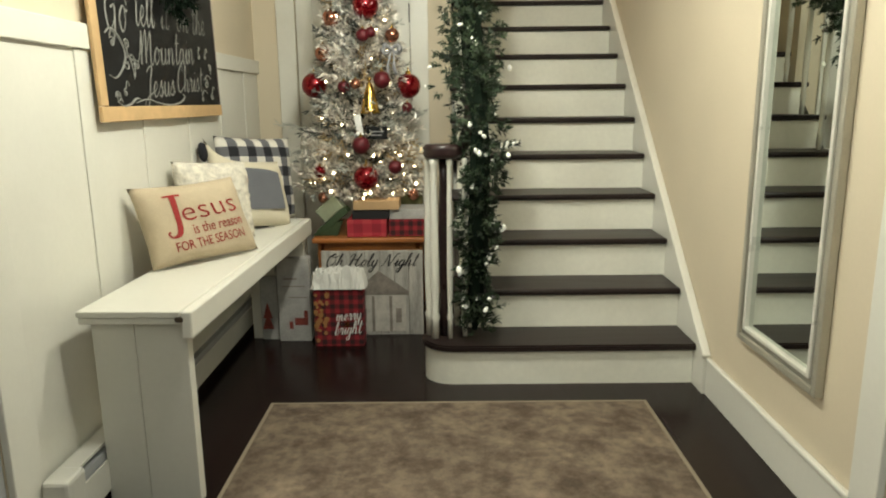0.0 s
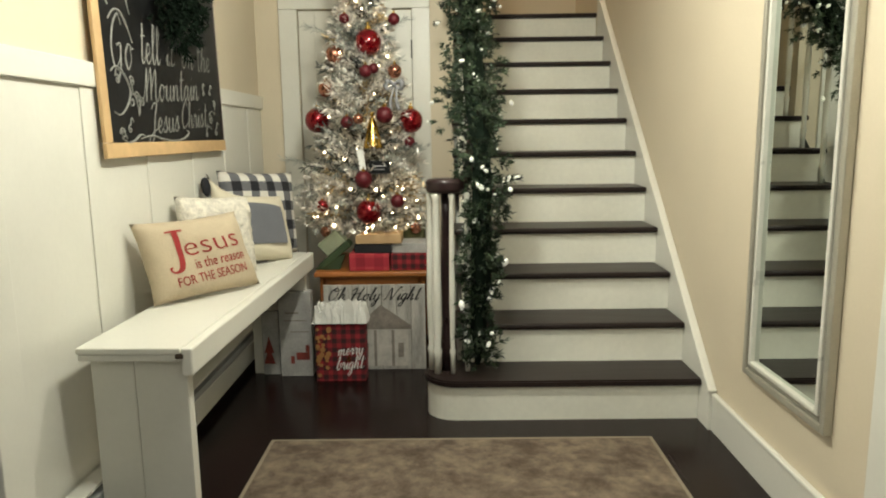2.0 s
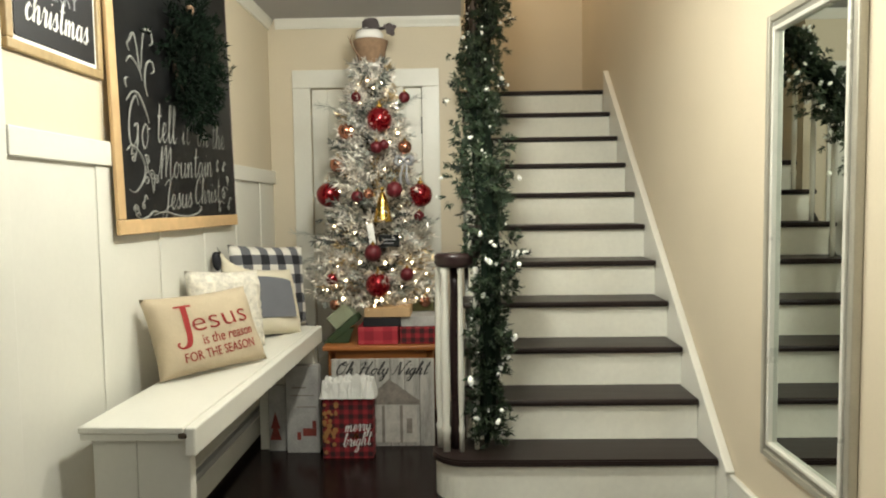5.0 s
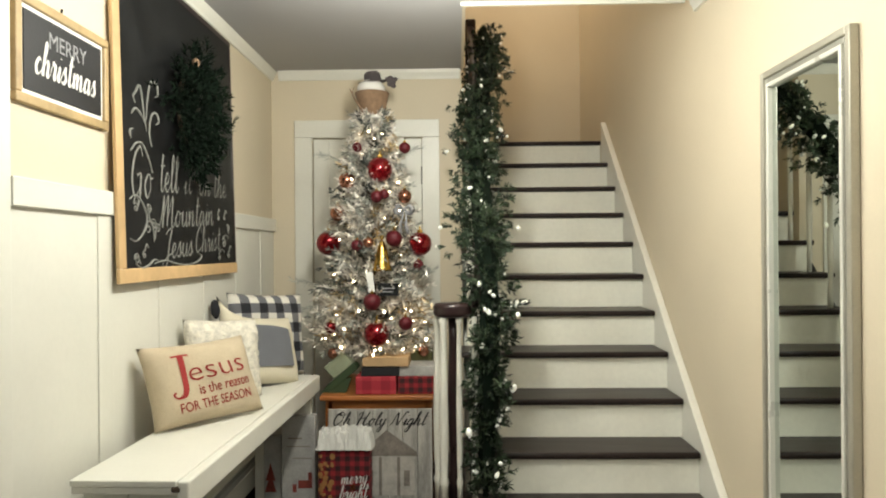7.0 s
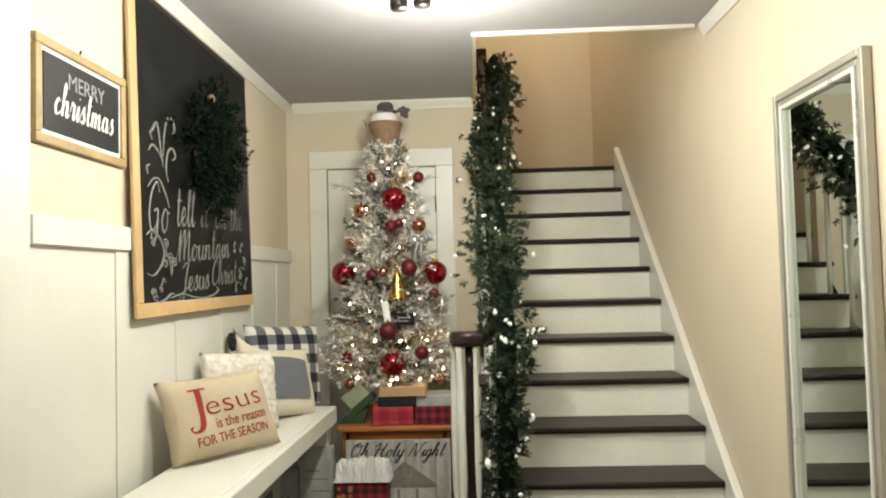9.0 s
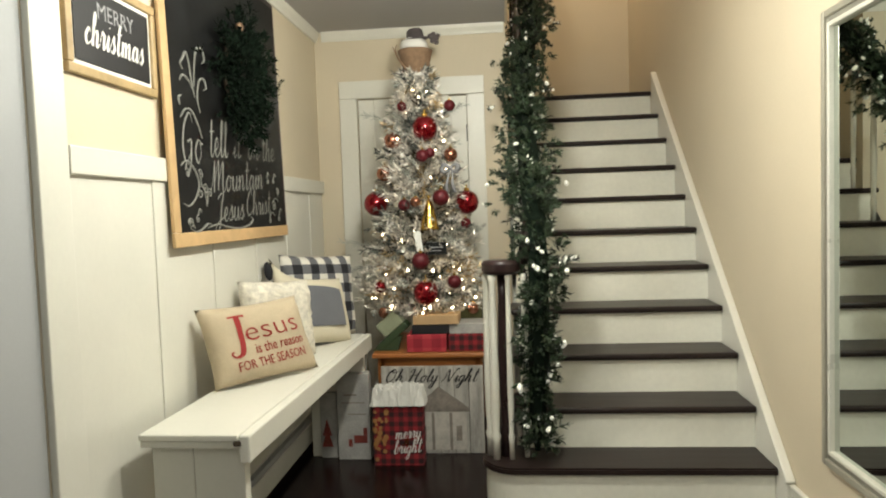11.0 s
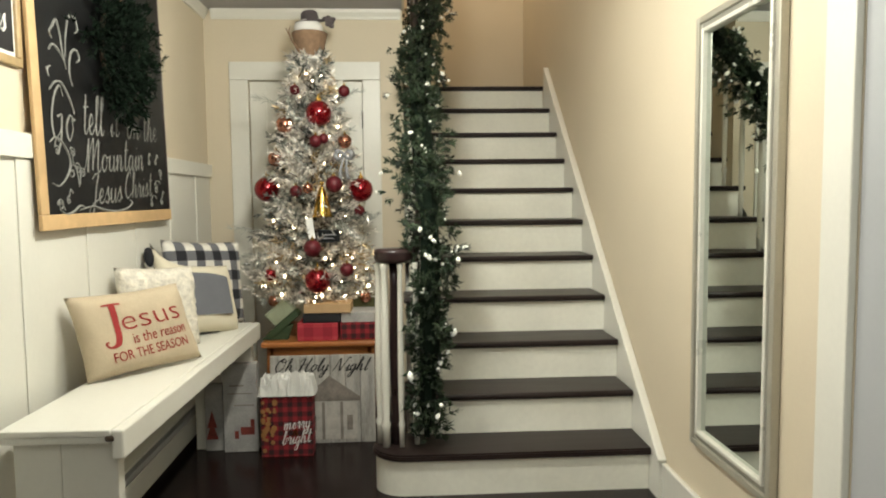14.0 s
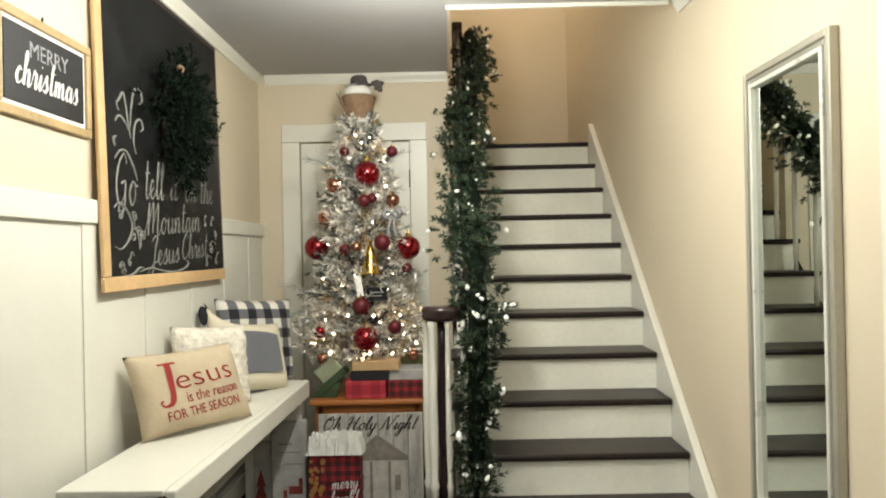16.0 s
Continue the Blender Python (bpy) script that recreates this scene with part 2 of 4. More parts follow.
def lathe(bm, profile, place=(0, 0, 0), turns=20):
    """Turned round the upright through place; profile: radius and height, upwards."""
    rings = []
    for r, z in profile:
        rings.append([bm.verts.new((place[0] + r * math.cos(a), place[1] + r * math.sin(a), place[2] + z)) for a in np.linspace(0, 2 * math.pi, turns, endpoint=False)])
    for a, b in zip(rings, rings[1:]):
        for i in range(turns):
            j = (i + 1) % turns
            bm.faces.new((a[i], a[j], b[j], b[i]))
    bm.faces.new(rings[0][::-1])
    bm.faces.new(rings[-1])
    return bm


def tube(bm, path, radius, sides=8):
    """A rod along a path; radius: one for all or one a point."""
    path = [Vector(p) for p in path]
    radii = radius if isinstance(radius, (list, tuple)) else [radius] * len(path)
    rings = []
    for i, p in enumerate(path):
        way = (path[min(i + 1, len(path) - 1)] - path[max(i - 1, 0)]).normalized()
        side = way.cross(Vector((0.3, 0.1, 1)) if abs(way.z) < 0.9 else Vector((1, 0, 0))).normalized()
        up = side.cross(way)
        rings.append([bm.verts.new(p + radii[i] * (math.cos(a) * side + math.sin(a) * up)) for a in np.linspace(0, 2 * math.pi, sides, endpoint=False)])
    for a, b in zip(rings, rings[1:]):
        for i in range(sides):
            j = (i + 1) % sides
            bm.faces.new((a[i], a[j], b[j], b[i]))
    bm.faces.new(rings[0][::-1])
    bm.faces.new(rings[-1])
    return bm


def ball(bm, place, r, squash=1.0, fine=2):
    made = bmesh.ops.create_icosphere(bm, subdivisions=fine, radius=r)["verts"]
    for v in made:
        v.co = Vector((v.co.x, v.co.y, v.co.z * squash)) + Vector(place)
    return bm


def mesh_of(name, bm, material, smooth=False):
    data = bpy.data.meshes.new(name)
    bmesh.ops.recalc_face_normals(bm, faces=bm.faces)
    bm.to_mesh(data)
    bm.free()
    for one in material if isinstance(material, (list, tuple)) else [material]:
        data.materials.append(one)
    if smooth:
        data.polygons.foreach_set("use_smooth", [True] * len(data.polygons))
    return data


def thing(name, base, label, category, group="", kind=""):
    ob = new(name)
    ob.location = base
    ob.empty_display_size = 0.05
    BASE[ob] = Vector(base)
    return tagged(ob, label, category, group, kind)


def part(name, bm, material, parent, label="", smooth=False):
    """One mesh under a thing or a part; the mesh is given in world places."""
    base = BASE[parent]
    bmesh.ops.translate(bm, vec=-base, verts=bm.verts)
    ob = new(name, mesh_of(name, bm, material, smooth))
    ob.parent = parent
    BASE[ob] = base
    return tagged(ob, label)


def solid(name, bm, material, label, category, group="", kind="", base=None, smooth=False):
    """A thing of one mesh, with its origin at base."""
    base = Vector(base or (0, 0, 0))
    bmesh.ops.translate(bm, vec=-base, verts=bm.verts)
    ob = new(name, mesh_of(name, bm, material, smooth))
    ob.location = base
    BASE[ob] = base
    return tagged(ob, label, category, group, kind)


WALL_LEFT = Matrix(((0, 0, 1, 0), (1, 0, 0, 0), (0, 1, 0, 0), (0, 0, 0, 1)))
FACING = Matrix(((1, 0, 0, 0), (0, 0, -1, 0), (0, 1, 0, 0), (0, 0, 0, 1)))


def writing(name, body, size, material, parent, place, turn, shear=0.0, squeeze=1.0, width=None, lean=0.0, thin=0.0):
    """Letters in the built-in font as a mesh; place: the start of the base line. width: the length of the line, if it is to fill one."""
    curve = bpy.data.curves.new(name, "FONT")
    curve.body, curve.size, curve.shear, curve.extrude = body, size, shear, 0.001
    curve.resolution_u, curve.offset = 3, thin
    ob = new(name, curve)
    data = bpy.data.meshes.new_from_object(ob)
    bpy.data.objects.remove(ob)
    xs = [v.co.x for v in data.vertices]
    if width:
        squeeze = width / (max(xs) - min(xs))
    m = Matrix.Translation(Vector(place) - BASE[parent]) @ turn @ pose(0, 0, 0, 0, 0, lean) @ Matrix.Diagonal((squeeze, 1, 1, 1))
    data.transform(m)
    data.materials.append(material)
    ob = new(name, data)
    ob.parent = parent
    BASE[ob] = BASE[parent]
    return ob


def sprigs(bm, spots, count, length, width, spread, slot=0, rng=None):
    """Tufts of flat needles: at each spot with its way, count needles round it."""
    for p, way in spots:
        p, way = Vector(p), Vector(way).normalized()
        side = way.orthogonal().normalized()
        up = way.cross(side)
        for _ in range(count):
            a, b = rng.uniform(0, 2 * math.pi), rng.uniform(0.15, spread)
            d = (math.cos(b) * way + math.sin(b) * (math.cos(a) * side + math.sin(a) * up)).normalized()
            s = p + way * rng.uniform(-0.5, 0.5) * length
            t = d.orthogonal().normalized()
            t = (Matrix.Rotation(rng.uniform(0, 3.14), 3, d) @ t) * width * rng.uniform(0.7, 1.3)
            e = s + d * length * rng.uniform(0.6, 1.2)
            mid = (s + e) / 2
            f = bm.faces.new([bm.verts.new(q) for q in (s, mid + t, e, mid - t)])
            f.material_index = slot
    return bm


# ---- brush script ----
GLYPHS = {}


def glyph(sign, wide, *strokes):
    """Pen strokes of one letter; the small letters are 1 high."""
    GLYPHS[sign] = (wide, strokes)


glyph("o", 1.0, ((0.75, 0.9), (0.4, 1.0), (0.1, 0.5), (0.4, 0.0), (0.75, 0.4), (0.65, 0.9), (0.8, 0.85), (1.0, 0.9)))
glyph("e", 0.85, ((0.0, 0.3), (0.5, 0.55), (0.55, 0.9), (0.3, 1.0), (0.1, 0.45), (0.4, 0.0), (0.85, 0.3)))
glyph("t", 0.75, ((0.35, 2.0), (0.3, 1.0), (0.3, 0.2), (0.5, 0.0), (0.75, 0.3)), ((0.05, 1.35), (0.7, 1.4)))
glyph("l", 0.65, ((0.0, 0.3), (0.4, 1.4), (0.38, 2.0), (0.2, 1.8), (0.2, 0.3), (0.4, 0.0), (0.65, 0.3)))
glyph("i", 0.55, ((0.0, 0.3), (0.25, 1.0), (0.22, 0.2), (0.35, 0.0), (0.55, 0.3)), ((0.30, 1.45), (0.33, 1.55)))
glyph("n", 1.1, ((0.0, 0.6), (0.15, 1.0), (0.18, 0.0)), ((0.18, 0.4), (0.5, 1.0), (0.7, 0.8), (0.7, 0.15), (0.85, 0.0), (1.1, 0.3)))
glyph("m", 1.6, ((0.0, 0.6), (0.15, 1.0), (0.18, 0.0)), ((0.18, 0.4), (0.48, 1.0), (0.62, 0.7), (0.62, 0.0)), ((0.62, 0.4), (0.95, 1.0), (1.12, 0.75), (1.12, 0.15), (1.3, 0.0), (1.6, 0.3)))
glyph("h", 1.1, ((0.0, 0.3), (0.4, 1.5), (0.35, 2.05), (0.2, 1.8), (0.18, 0.0)), ((0.18, 0.4), (0.5, 1.0), (0.7, 0.8), (0.7, 0.15), (0.85, 0.0), (1.1, 0.3)))
glyph("u", 1.1, ((0.0, 0.6), (0.15, 1.0), (0.15, 0.25), (0.4, 0.0), (0.7, 0.4), (0.75, 1.0), (0.75, 0.2), (0.9, 0.0), (1.1, 0.3)))
glyph("a", 1.05, ((0.7, 0.85), (0.4, 1.0), (0.1, 0.5), (0.3, 0.0), (0.65, 0.4), (0.72, 1.0), (0.72, 0.2), (0.85, 0.0), (1.05, 0.3)))
glyph("s", 0.8, ((0.0, 0.3), (0.4, 1.1), (0.45, 0.75), (0.6, 0.35), (0.4, 0.0), (0.1, 0.12), (0.4, 0.05), (0.8, 0.3)))
glyph("r", 0.8, ((0.0, 0.4), (0.2, 1.1), (0.28, 0.9), (0.5, 0.95), (0.48, 0.2), (0.6, 0.0), (0.8, 0.3)))
glyph("c", 0.8, ((0.62, 0.8), (0.4, 1.0), (0.1, 0.5), (0.35, 0.0), (0.8, 0.3)))
glyph("b", 0.95, ((0.0, 0.3), (0.4, 1.5), (0.35, 2.05), (0.2, 1.8), (0.2, 0.2), (0.45, 0.0), (0.7, 0.4), (0.55, 0.95), (0.95, 0.85)))
glyph("g", 1.0, ((0.7, 0.85), (0.4, 1.0), (0.1, 0.5), (0.3, 0.0), (0.65, 0.4), (0.72, 1.0), (0.68, -0.6), (0.4, -1.0), (0.2, -0.7), (0.6, -0.1), (1.0, 0.3)))
glyph("y", 1.0, ((0.0, 0.6), (0.15, 1.0), (0.18, 0.3), (0.4, 0.0), (0.7, 0.4), (0.75, 1.0), (0.68, -0.6), (0.4, -1.0), (0.2, -0.7), (0.6, -0.1), (1.0, 0.3)))
glyph("G", 1.5, ((1.2, 1.7), (0.85, 2.1), (0.35, 1.6), (0.2, 0.7), (0.55, 0.0), (1.05, 0.35), (1.15, 0.95), (0.7, 0.85)), ((1.12, 0.9), (1.1, 0.0), (0.8, -0.6)))
glyph("M", 2.2, ((0.0, 0.1), (0.25, 0.6), (0.45, 2.0), (0.5, 0.0)), ((0.5, 0.5), (1.0, 2.05), (1.1, 0.1)), ((1.1, 0.5), (1.65, 2.0), (1.75, 0.2), (2.0, 0.0), (2.2, 0.3)))
glyph("J", 1.3, ((0.3, 1.7), (0.7, 2.05), (1.1, 2.0), (0.9, 1.2), (0.75, -0.2), (0.4, -0.7), (0.1, -0.4), (0.6, 0.05), (1.3, 0.3)))
glyph("C", 1.35, ((1.15, 1.6), (0.85, 2.1), (0.35, 1.5), (0.25, 0.6), (0.6, 0.0), (1.35, 0.4)))
glyph("H", 2.0, ((0.0, 1.5), (0.3, 2.0), (0.55, 1.7), (0.4, 0.2), (0.1, 0.0)), ((0.2, 0.9), (0.9, 1.1), (1.5, 1.0)), ((1.5, 2.05), (1.3, 1.0), (1.3, 0.2), (1.6, 0.0), (2.0, 0.3)))
glyph("N", 2.0, ((0.0, 0.0), (0.3, 0.4), (0.5, 2.0), (0.9, 0.8), (1.2, 0.0), (1.5, 1.4), (1.8, 2.1), (2.0, 1.9)))
glyph("O", 1.7, ((0.9, 2.0), (0.35, 1.7), (0.15, 0.8), (0.6, 0.0), (1.25, 0.5), (1.3, 1.5), (0.85, 2.05), (0.6, 1.6), (1.1, 1.5), (1.6, 1.8)))
glyph(" ", 0.7)


def script(body, high, material, parent, place, turn, width, pen, slant=0.2, rise=0.0, swell=0.5):
    """A word in brush script as a flat ribbon; high: the small letters' height; pen: the broadest stroke."""
    total = sum(GLYPHS[c][0] for c in body)
    sx = width / total
    bm = bmesh.new()
    x0 = 0.0
    for c in body:
        wide, strokes = GLYPHS[c]
        for k, stroke in enumerate(strokes):
            ctrl = [Vector(((x0 + x + slant * y) * sx, y * high + rise * (x0 + x) * sx)) for x, y in stroke]
            ctrl = [ctrl[0]] + ctrl + [ctrl[-1]]
            pts = []
            for a, b, d, e in zip(ctrl, ctrl[1:], ctrl[2:], ctrl[3:]):
                for t in np.linspace(0, 1, 6)[:-1]:
                    pts.append(0.5 * (2 * b + (d - a) * t + (2 * a - 5 * b + 4 * d - e) * t * t + (3 * b - 3 * d + e - a) * t ** 3))
            pts.append(ctrl[-1])
            last = None
            for i, p in enumerate(pts):
                way = (pts[min(i + 1, len(pts) - 1)] - pts[max(i - 1, 0)]).normalized()
                w = pen * (1 - swell + swell * max(0.0, -way.y)) / 2
                off = Vector((-way.y, way.x)) * w
                lift = 0.0002 * k
                pair = (bm.verts.new((p.x + off.x, p.y + off.y, lift)), bm.verts.new((p.x - off.x, p.y - off.y, lift)))
                if last:
                    bm.faces.new((last[0], last[1], pair[1], pair[0]))
                last = pair
        x0 += wide
    bmesh.ops.transform(bm, matrix=Matrix.Translation(Vector(place)) @ turn, verts=bm.verts)
    return part("lettering", bm, material, parent)

# ---- plan ----
XL, XR, YB = -1.240, 1.058, 4.48          # faces of the side walls and of the back wall
YO, YL = 1.65, 1.70                                 # the cased opening towards the front room
ZC = 2.448                                # hall ceiling
RISE, GOING, Y_ONE = 0.191, 0.2325, 2.925  # stairs
YW, YE = 3.27, 6.30                       # edge of the stairwell in the ceiling, end of the landing

# ---- large structure ----
solid("floor", boxes((-3.2, 2.8, -3.2, YE, -0.1, 0.0)), FLOOR, "dark brown glossy wooden floor", "floor", kind="structure")
solid("wall_left", boxes((XL - 0.12, XL, YL, YB + 0.12, 0, ZC)), CREAM, "cream painted plaster wall above white panelling", "wall", kind="structure")
solid("wall_right", boxes((XR, XR + 0.12, YO, YE, 0, 4.9)), CREAM, "cream painted plaster wall along the stairs", "wall", kind="structure")
DX0, DX1, DZ = -0.977, -0.273, 2.016
solid("wall_back", boxes((XL - 0.12, DX0, YB, YB + 0.12, 0, ZC), (DX1, -0.02, YB, YB + 0.12, 0, ZC), (DX0, DX1, YB, YB + 0.12, DZ, ZC)), CREAM,
      "cream painted wall with a white door", "wall", kind="structure")
solid("wall_closet", boxes((XL, -0.14, YB + 0.4, YB + 0.5, 0, ZC)), CREAM, "plain wall behind the door", "wall", kind="structure")
solid("wall_stair_side", boxes((-0.12, -0.02, YB + 0.12, YE, 0, 4.9), (-0.12, -0.02, YW, YB + 0.12, ZC + 0.13, 4.9)), CREAM, "cream wall on the side of the stairwell", "wall", kind="structure")
solid("wall_landing", boxes((-0.12, XR + 0.12, YE, YE + 0.12, 0, 4.9)), CREAM, "cream wall behind the stair landing", "wall", kind="structure")
solid("wall_upper", boxes((-0.12, XR + 0.12, YW - 0.25, YW - 0.13, ZC + 0.13, 4.9)), CREAM, "plain wall above the hall ceiling", "wall", kind="structure")
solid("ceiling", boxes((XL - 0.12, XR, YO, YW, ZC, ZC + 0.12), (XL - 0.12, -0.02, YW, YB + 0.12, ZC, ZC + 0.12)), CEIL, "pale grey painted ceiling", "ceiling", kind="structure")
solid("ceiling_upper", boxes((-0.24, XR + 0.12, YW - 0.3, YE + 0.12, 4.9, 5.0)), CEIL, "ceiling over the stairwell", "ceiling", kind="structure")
# front room, behind the camera
solid("wall_opening", boxes((-3.2, XL - 0.003, 1.45, YL, 0, 2.6), (XR + 0.003, 2.8, 1.45, YO, 0, 2.6), (XL - 0.003, XR + 0.003, 1.45, YO, 2.25, 2.6)), GREY,
      "grey painted wall round a wide opening", "wall", kind="structure")
solid("wall_room", boxes((-3.3, -3.2, -3.2, YO, 0, 2.6), (2.8, 2.9, -3.2, YO, 0, 2.6), (-3.3, 2.9, -3.3, -3.2, 0, 2.6)), GREY, "grey painted wall of the front room", "wall", kind="structure")
solid("ceiling_room", boxes((-3.3, 2.9, -3.3, YO, 2.6, 2.7)), CEIL, "front room ceiling", "ceiling", kind="structure")

# casings at the opening
for x0, x1, y0, y1 in ((XL, XL + 0.022, YL + 0.002, YO + 0.18), (XR - 0.022, XR, YO + 0.002, YO + 0.12)):
    solid("trim", boxes((x0, x1, y0, y1, 0, 2.38), bevel=0.004), WHITE, "white painted opening trim", "trim", kind="structure")

# white board-and-batten panelling
panel = thing("wainscot", (XL, 3.1, 0), "white painted board and batten panelling with a top rail", "panelling", kind="structure")
part("backing", boxes((XL + 0.001, XL + 0.008, YO + 0.182, YB - 0.002, 0, 1.43)), WHITE, panel)
part("top_rail", boxes((XL + 0.001, XL + 0.026, YO + 0.182, YB - 0.002, 1.421, 1.50), bevel=0.003), WHITE, panel)
for y in (2.285, 2.748, 3.230, 3.70, 4.16):
    part("batten", boxes((XL + 0.008, XL + 0.014, y, y + 0.095, 0, 1.421), bevel=0.003), WHITE, panel)

# crown mouldings
def crown(name, a, b, inward):
    """A cove along the top of a wall from a to b."""
    bm = bmesh.new()
    ring = ((0, 0.002), (0.012, 0.002), (0.016, 0.016), (0.030, 0.040), (0.036, 0.06), (0, 0.06))
    ends = []
    for p in (a, b):
        ends.append([bm.verts.new((p[0] + inward[0] * u, p[1] + inward[1] * u, ZC - 0.062 + v)) for u, v in ring])
    for i in range(6):
        j = (i + 1) % 6
        bm.faces.new((ends[0][i], ends[0][j], ends[1][j], ends[1][i]))
    bm.faces.new(ends[0])
    bm.faces.new(ends[1][::-1])
    solid(name, bm, WHITE, "white crown moulding under the ceiling", "moulding", kind="structure")


crown("crown_moulding", (XL, YO), (XL, YB), (1, 0))
crown("crown_moulding", (XL + 0.05, YB), (-0.03, YB), (0, -1))
crown("crown_moulding", (XR, YO), (XR, YW), (-1, 0))
solid("trim", boxes((-0.03, XR - 0.05, YW - 0.002, YW + 0.016, ZC - 0.018, ZC + 0.12), bevel=0.003), WHITE, "white trim along the stairwell edge", "trim", kind="structure")
solid("trim", boxes((-0.022, -0.006, YW + 0.018, YB, ZC - 0.01, ZC + 0.12)), CREAM, "cream edge of the stairwell", "trim", kind="structure")

# baseboard on the right
board = thing("baseboard", (XR, 2.2, 0), "white painted baseboard with a moulded top", "baseboard", kind="structure")
part("board", boxes((XR - 0.018, XR - 0.001, YO + 0.122, 2.832, 0, 0.145), bevel=0.002), WHITE, board)
part("cap", boxes((XR - 0.024, XR - 0.001, YO + 0.122, 2.832, 0.146, 0.166), bevel=0.006), WHITE, board)

# closet door in the back wall
door = thing("door_1", (DX0, YB, 0), "white painted closed panelled door in a white casing", "door", kind="structure")
leaf = part("leaf", boxes((DX0 + 0.004, DX1 - 0.004, YB + 0.022, YB + 0.05, 0.008, DZ - 0.004)), WHITE, door)
for x0, x1 in ((DX0 + 0.004, DX0 + 0.105), (DX1 - 0.105, DX1 - 0.004)):
    part("stile", boxes((x0, x1, YB + 0.008, YB + 0.022, 0.008, DZ - 0.004), bevel=0.003), WHITE, leaf)
for z0, z1 in ((0.008, 0.22), (0.95, 1.07), (DZ - 0.12, DZ - 0.004)):
    part("cross_rail", boxes((DX0 + 0.106, DX1 - 0.106, YB + 0.008, YB + 0.022, z0, z1), bevel=0.003), WHITE, leaf)
part("casing", boxes((DX0 - 0.112, DX0, YB - 0.022, YB - 0.001, 0, DZ), bevel=0.003), WHITE, door)
part("casing", boxes((DX1, DX1 + 0.110, YB - 0.022, YB - 0.001, 0, DZ), bevel=0.003), WHITE, door)
part("head_casing", boxes((DX0 - 0.112, DX1 + 0.110, YB - 0.024, YB - 0.001, DZ + 0.001, DZ + 0.112), bevel=0.003), WHITE, door)
part("hinge", boxes((DX1 - 0.008, DX1 + 0.004, YB - 0.002, YB + 0.006, 1.72, 1.83), bevel=0.002), METAL, door, "dark metal hinge")

# ---- stairs ----
stairs = thing("staircase", (0.5, Y_ONE, 0), "straight staircase with dark stained treads and white risers", "stairs", kind="structure")


def bullnose(d, end):
    """Outline of the first step with its round end; d: how far its front is drawn in, end: how far the round."""
    out = [(XR - 0.031, Y_ONE + d), (-0.03, Y_ONE + d)]
    out += [(-0.03 - (0.150 - end) * math.sin(a), 3.075 - (0.15 - d) * math.cos(a)) for a in np.linspace(0.05, math.pi - 0.05, 18)]
    return out + [(-0.03, 3.225 - d), (0.0, 3.225 - d), (XR - 0.031, 3.225 - d)]


first = bmesh.new()
prism(first, bullnose(0.008, 0.006), 0.161, 0.166)
prism(first, bullnose(0.0, 0.0), 0.166, 0.184)
prism(first, bullnose(0.006, 0.006), 0.184, RISE)
part("tread", first, TREAD, stairs, "dark stained first tread with a round end")
part("riser", prism(bmesh.new(), bullnose(0.032, 0.014), 0.0, 0.161), RISER, stairs, "white riser curving round the first step")
for n in range(2, 12):
    y, z = Y_ONE + GOING * (n - 1), RISE * n
    deep = GOING + 0.05 if n < 11 else YE - y
    bm = boxes((-0.035, XR - 0.031, y, y + deep, z - 0.030, z), bevel=0.010)
    part("tread", bm, TREAD, stairs)
    part("riser", boxes((0.0, XR - 0.031, y + 0.030, y + 0.046, z - RISE + 0.001, z - 0.031)), RISER, stairs)
# skirt board on the wall, with its sloping cap
bm = bmesh.new()
skirt = [(2.835, 0.0), (2.835, 0.158), (5.235, 2.214), (5.262, 2.214), (5.262, 1.6), (4.6, 0.0)]
front = [bm.verts.new((XR - 0.030, y, z)) for y, z in skirt]
back = [bm.verts.new((XR - 0.001, y, z)) for y, z in skirt]
bm.faces.new(front)
bm.faces.new(back[::-1])
for i in range(6):
    j = (i + 1) % 6
    bm.faces.new((front[i], front[j], back[j], back[i]))
part("skirt_board", bm, WHITE, stairs)
run = math.hypot(5.235 - 2.835, 2.214 - 0.158)
bm = box(bmesh.new(), XR - 0.040, XR - 0.002, 0, run, 0, 0.026, 0.006, Matrix.Translation((0, 2.835, 0.158)) @ pose(0, 0, 0, math.degrees(math.atan2(2.056, 2.400))))
part("skirt_cap", bm, WHITE, stairs)
# closed side under the stairs
bm = bmesh.new()
side = [(3.20, 0.0), (3.20, 0.16), (Y_ONE + GOING * 7.2, RISE * 7.0), (YB - 0.002, RISE * 7.0), (YB - 0.002, 0)]
a = [bm.verts.new((-0.022, y, z)) for y, z in side]
b = [bm.verts.new((-0.002, y, z)) for y, z in side]
bm.faces.new(a)
bm.faces.new(b[::-1])
for i in range(5):
    j = (i + 1) % 5
    bm.faces.new((a[i], a[j], b[j], b[i]))
part("side_panel", bm, WHITE, stairs)

# balustrade with its volute
rail = thing("balustrade", (-0.07, 3.10, RISE), "dark handrail on white balusters round a dark newel post", "railing", kind="structure")


def rail_z(y):
    return RISE + RISE / GOING * (y - Y_ONE) + 0.80


BAL = ((0.013, 0), (0.014, 0.08), (0.018, 0.10), (0.012, 0.12), (0.015, 0.2), (0.017, 0.34), (0.014, 0.6), (0.012, 0.78), (0.017, 0.8), (0.012, 0.82))
VX, VY = -0.078, 3.09
bm = lathe(bmesh.new(), ((0.026, 0), (0.026, 0.12), (0.020, 0.14), (0.024, 0.30), (0.026, 0.45), (0.020, 0.7), (0.022, 0.812)), (VX + 0.004, VY, RISE))
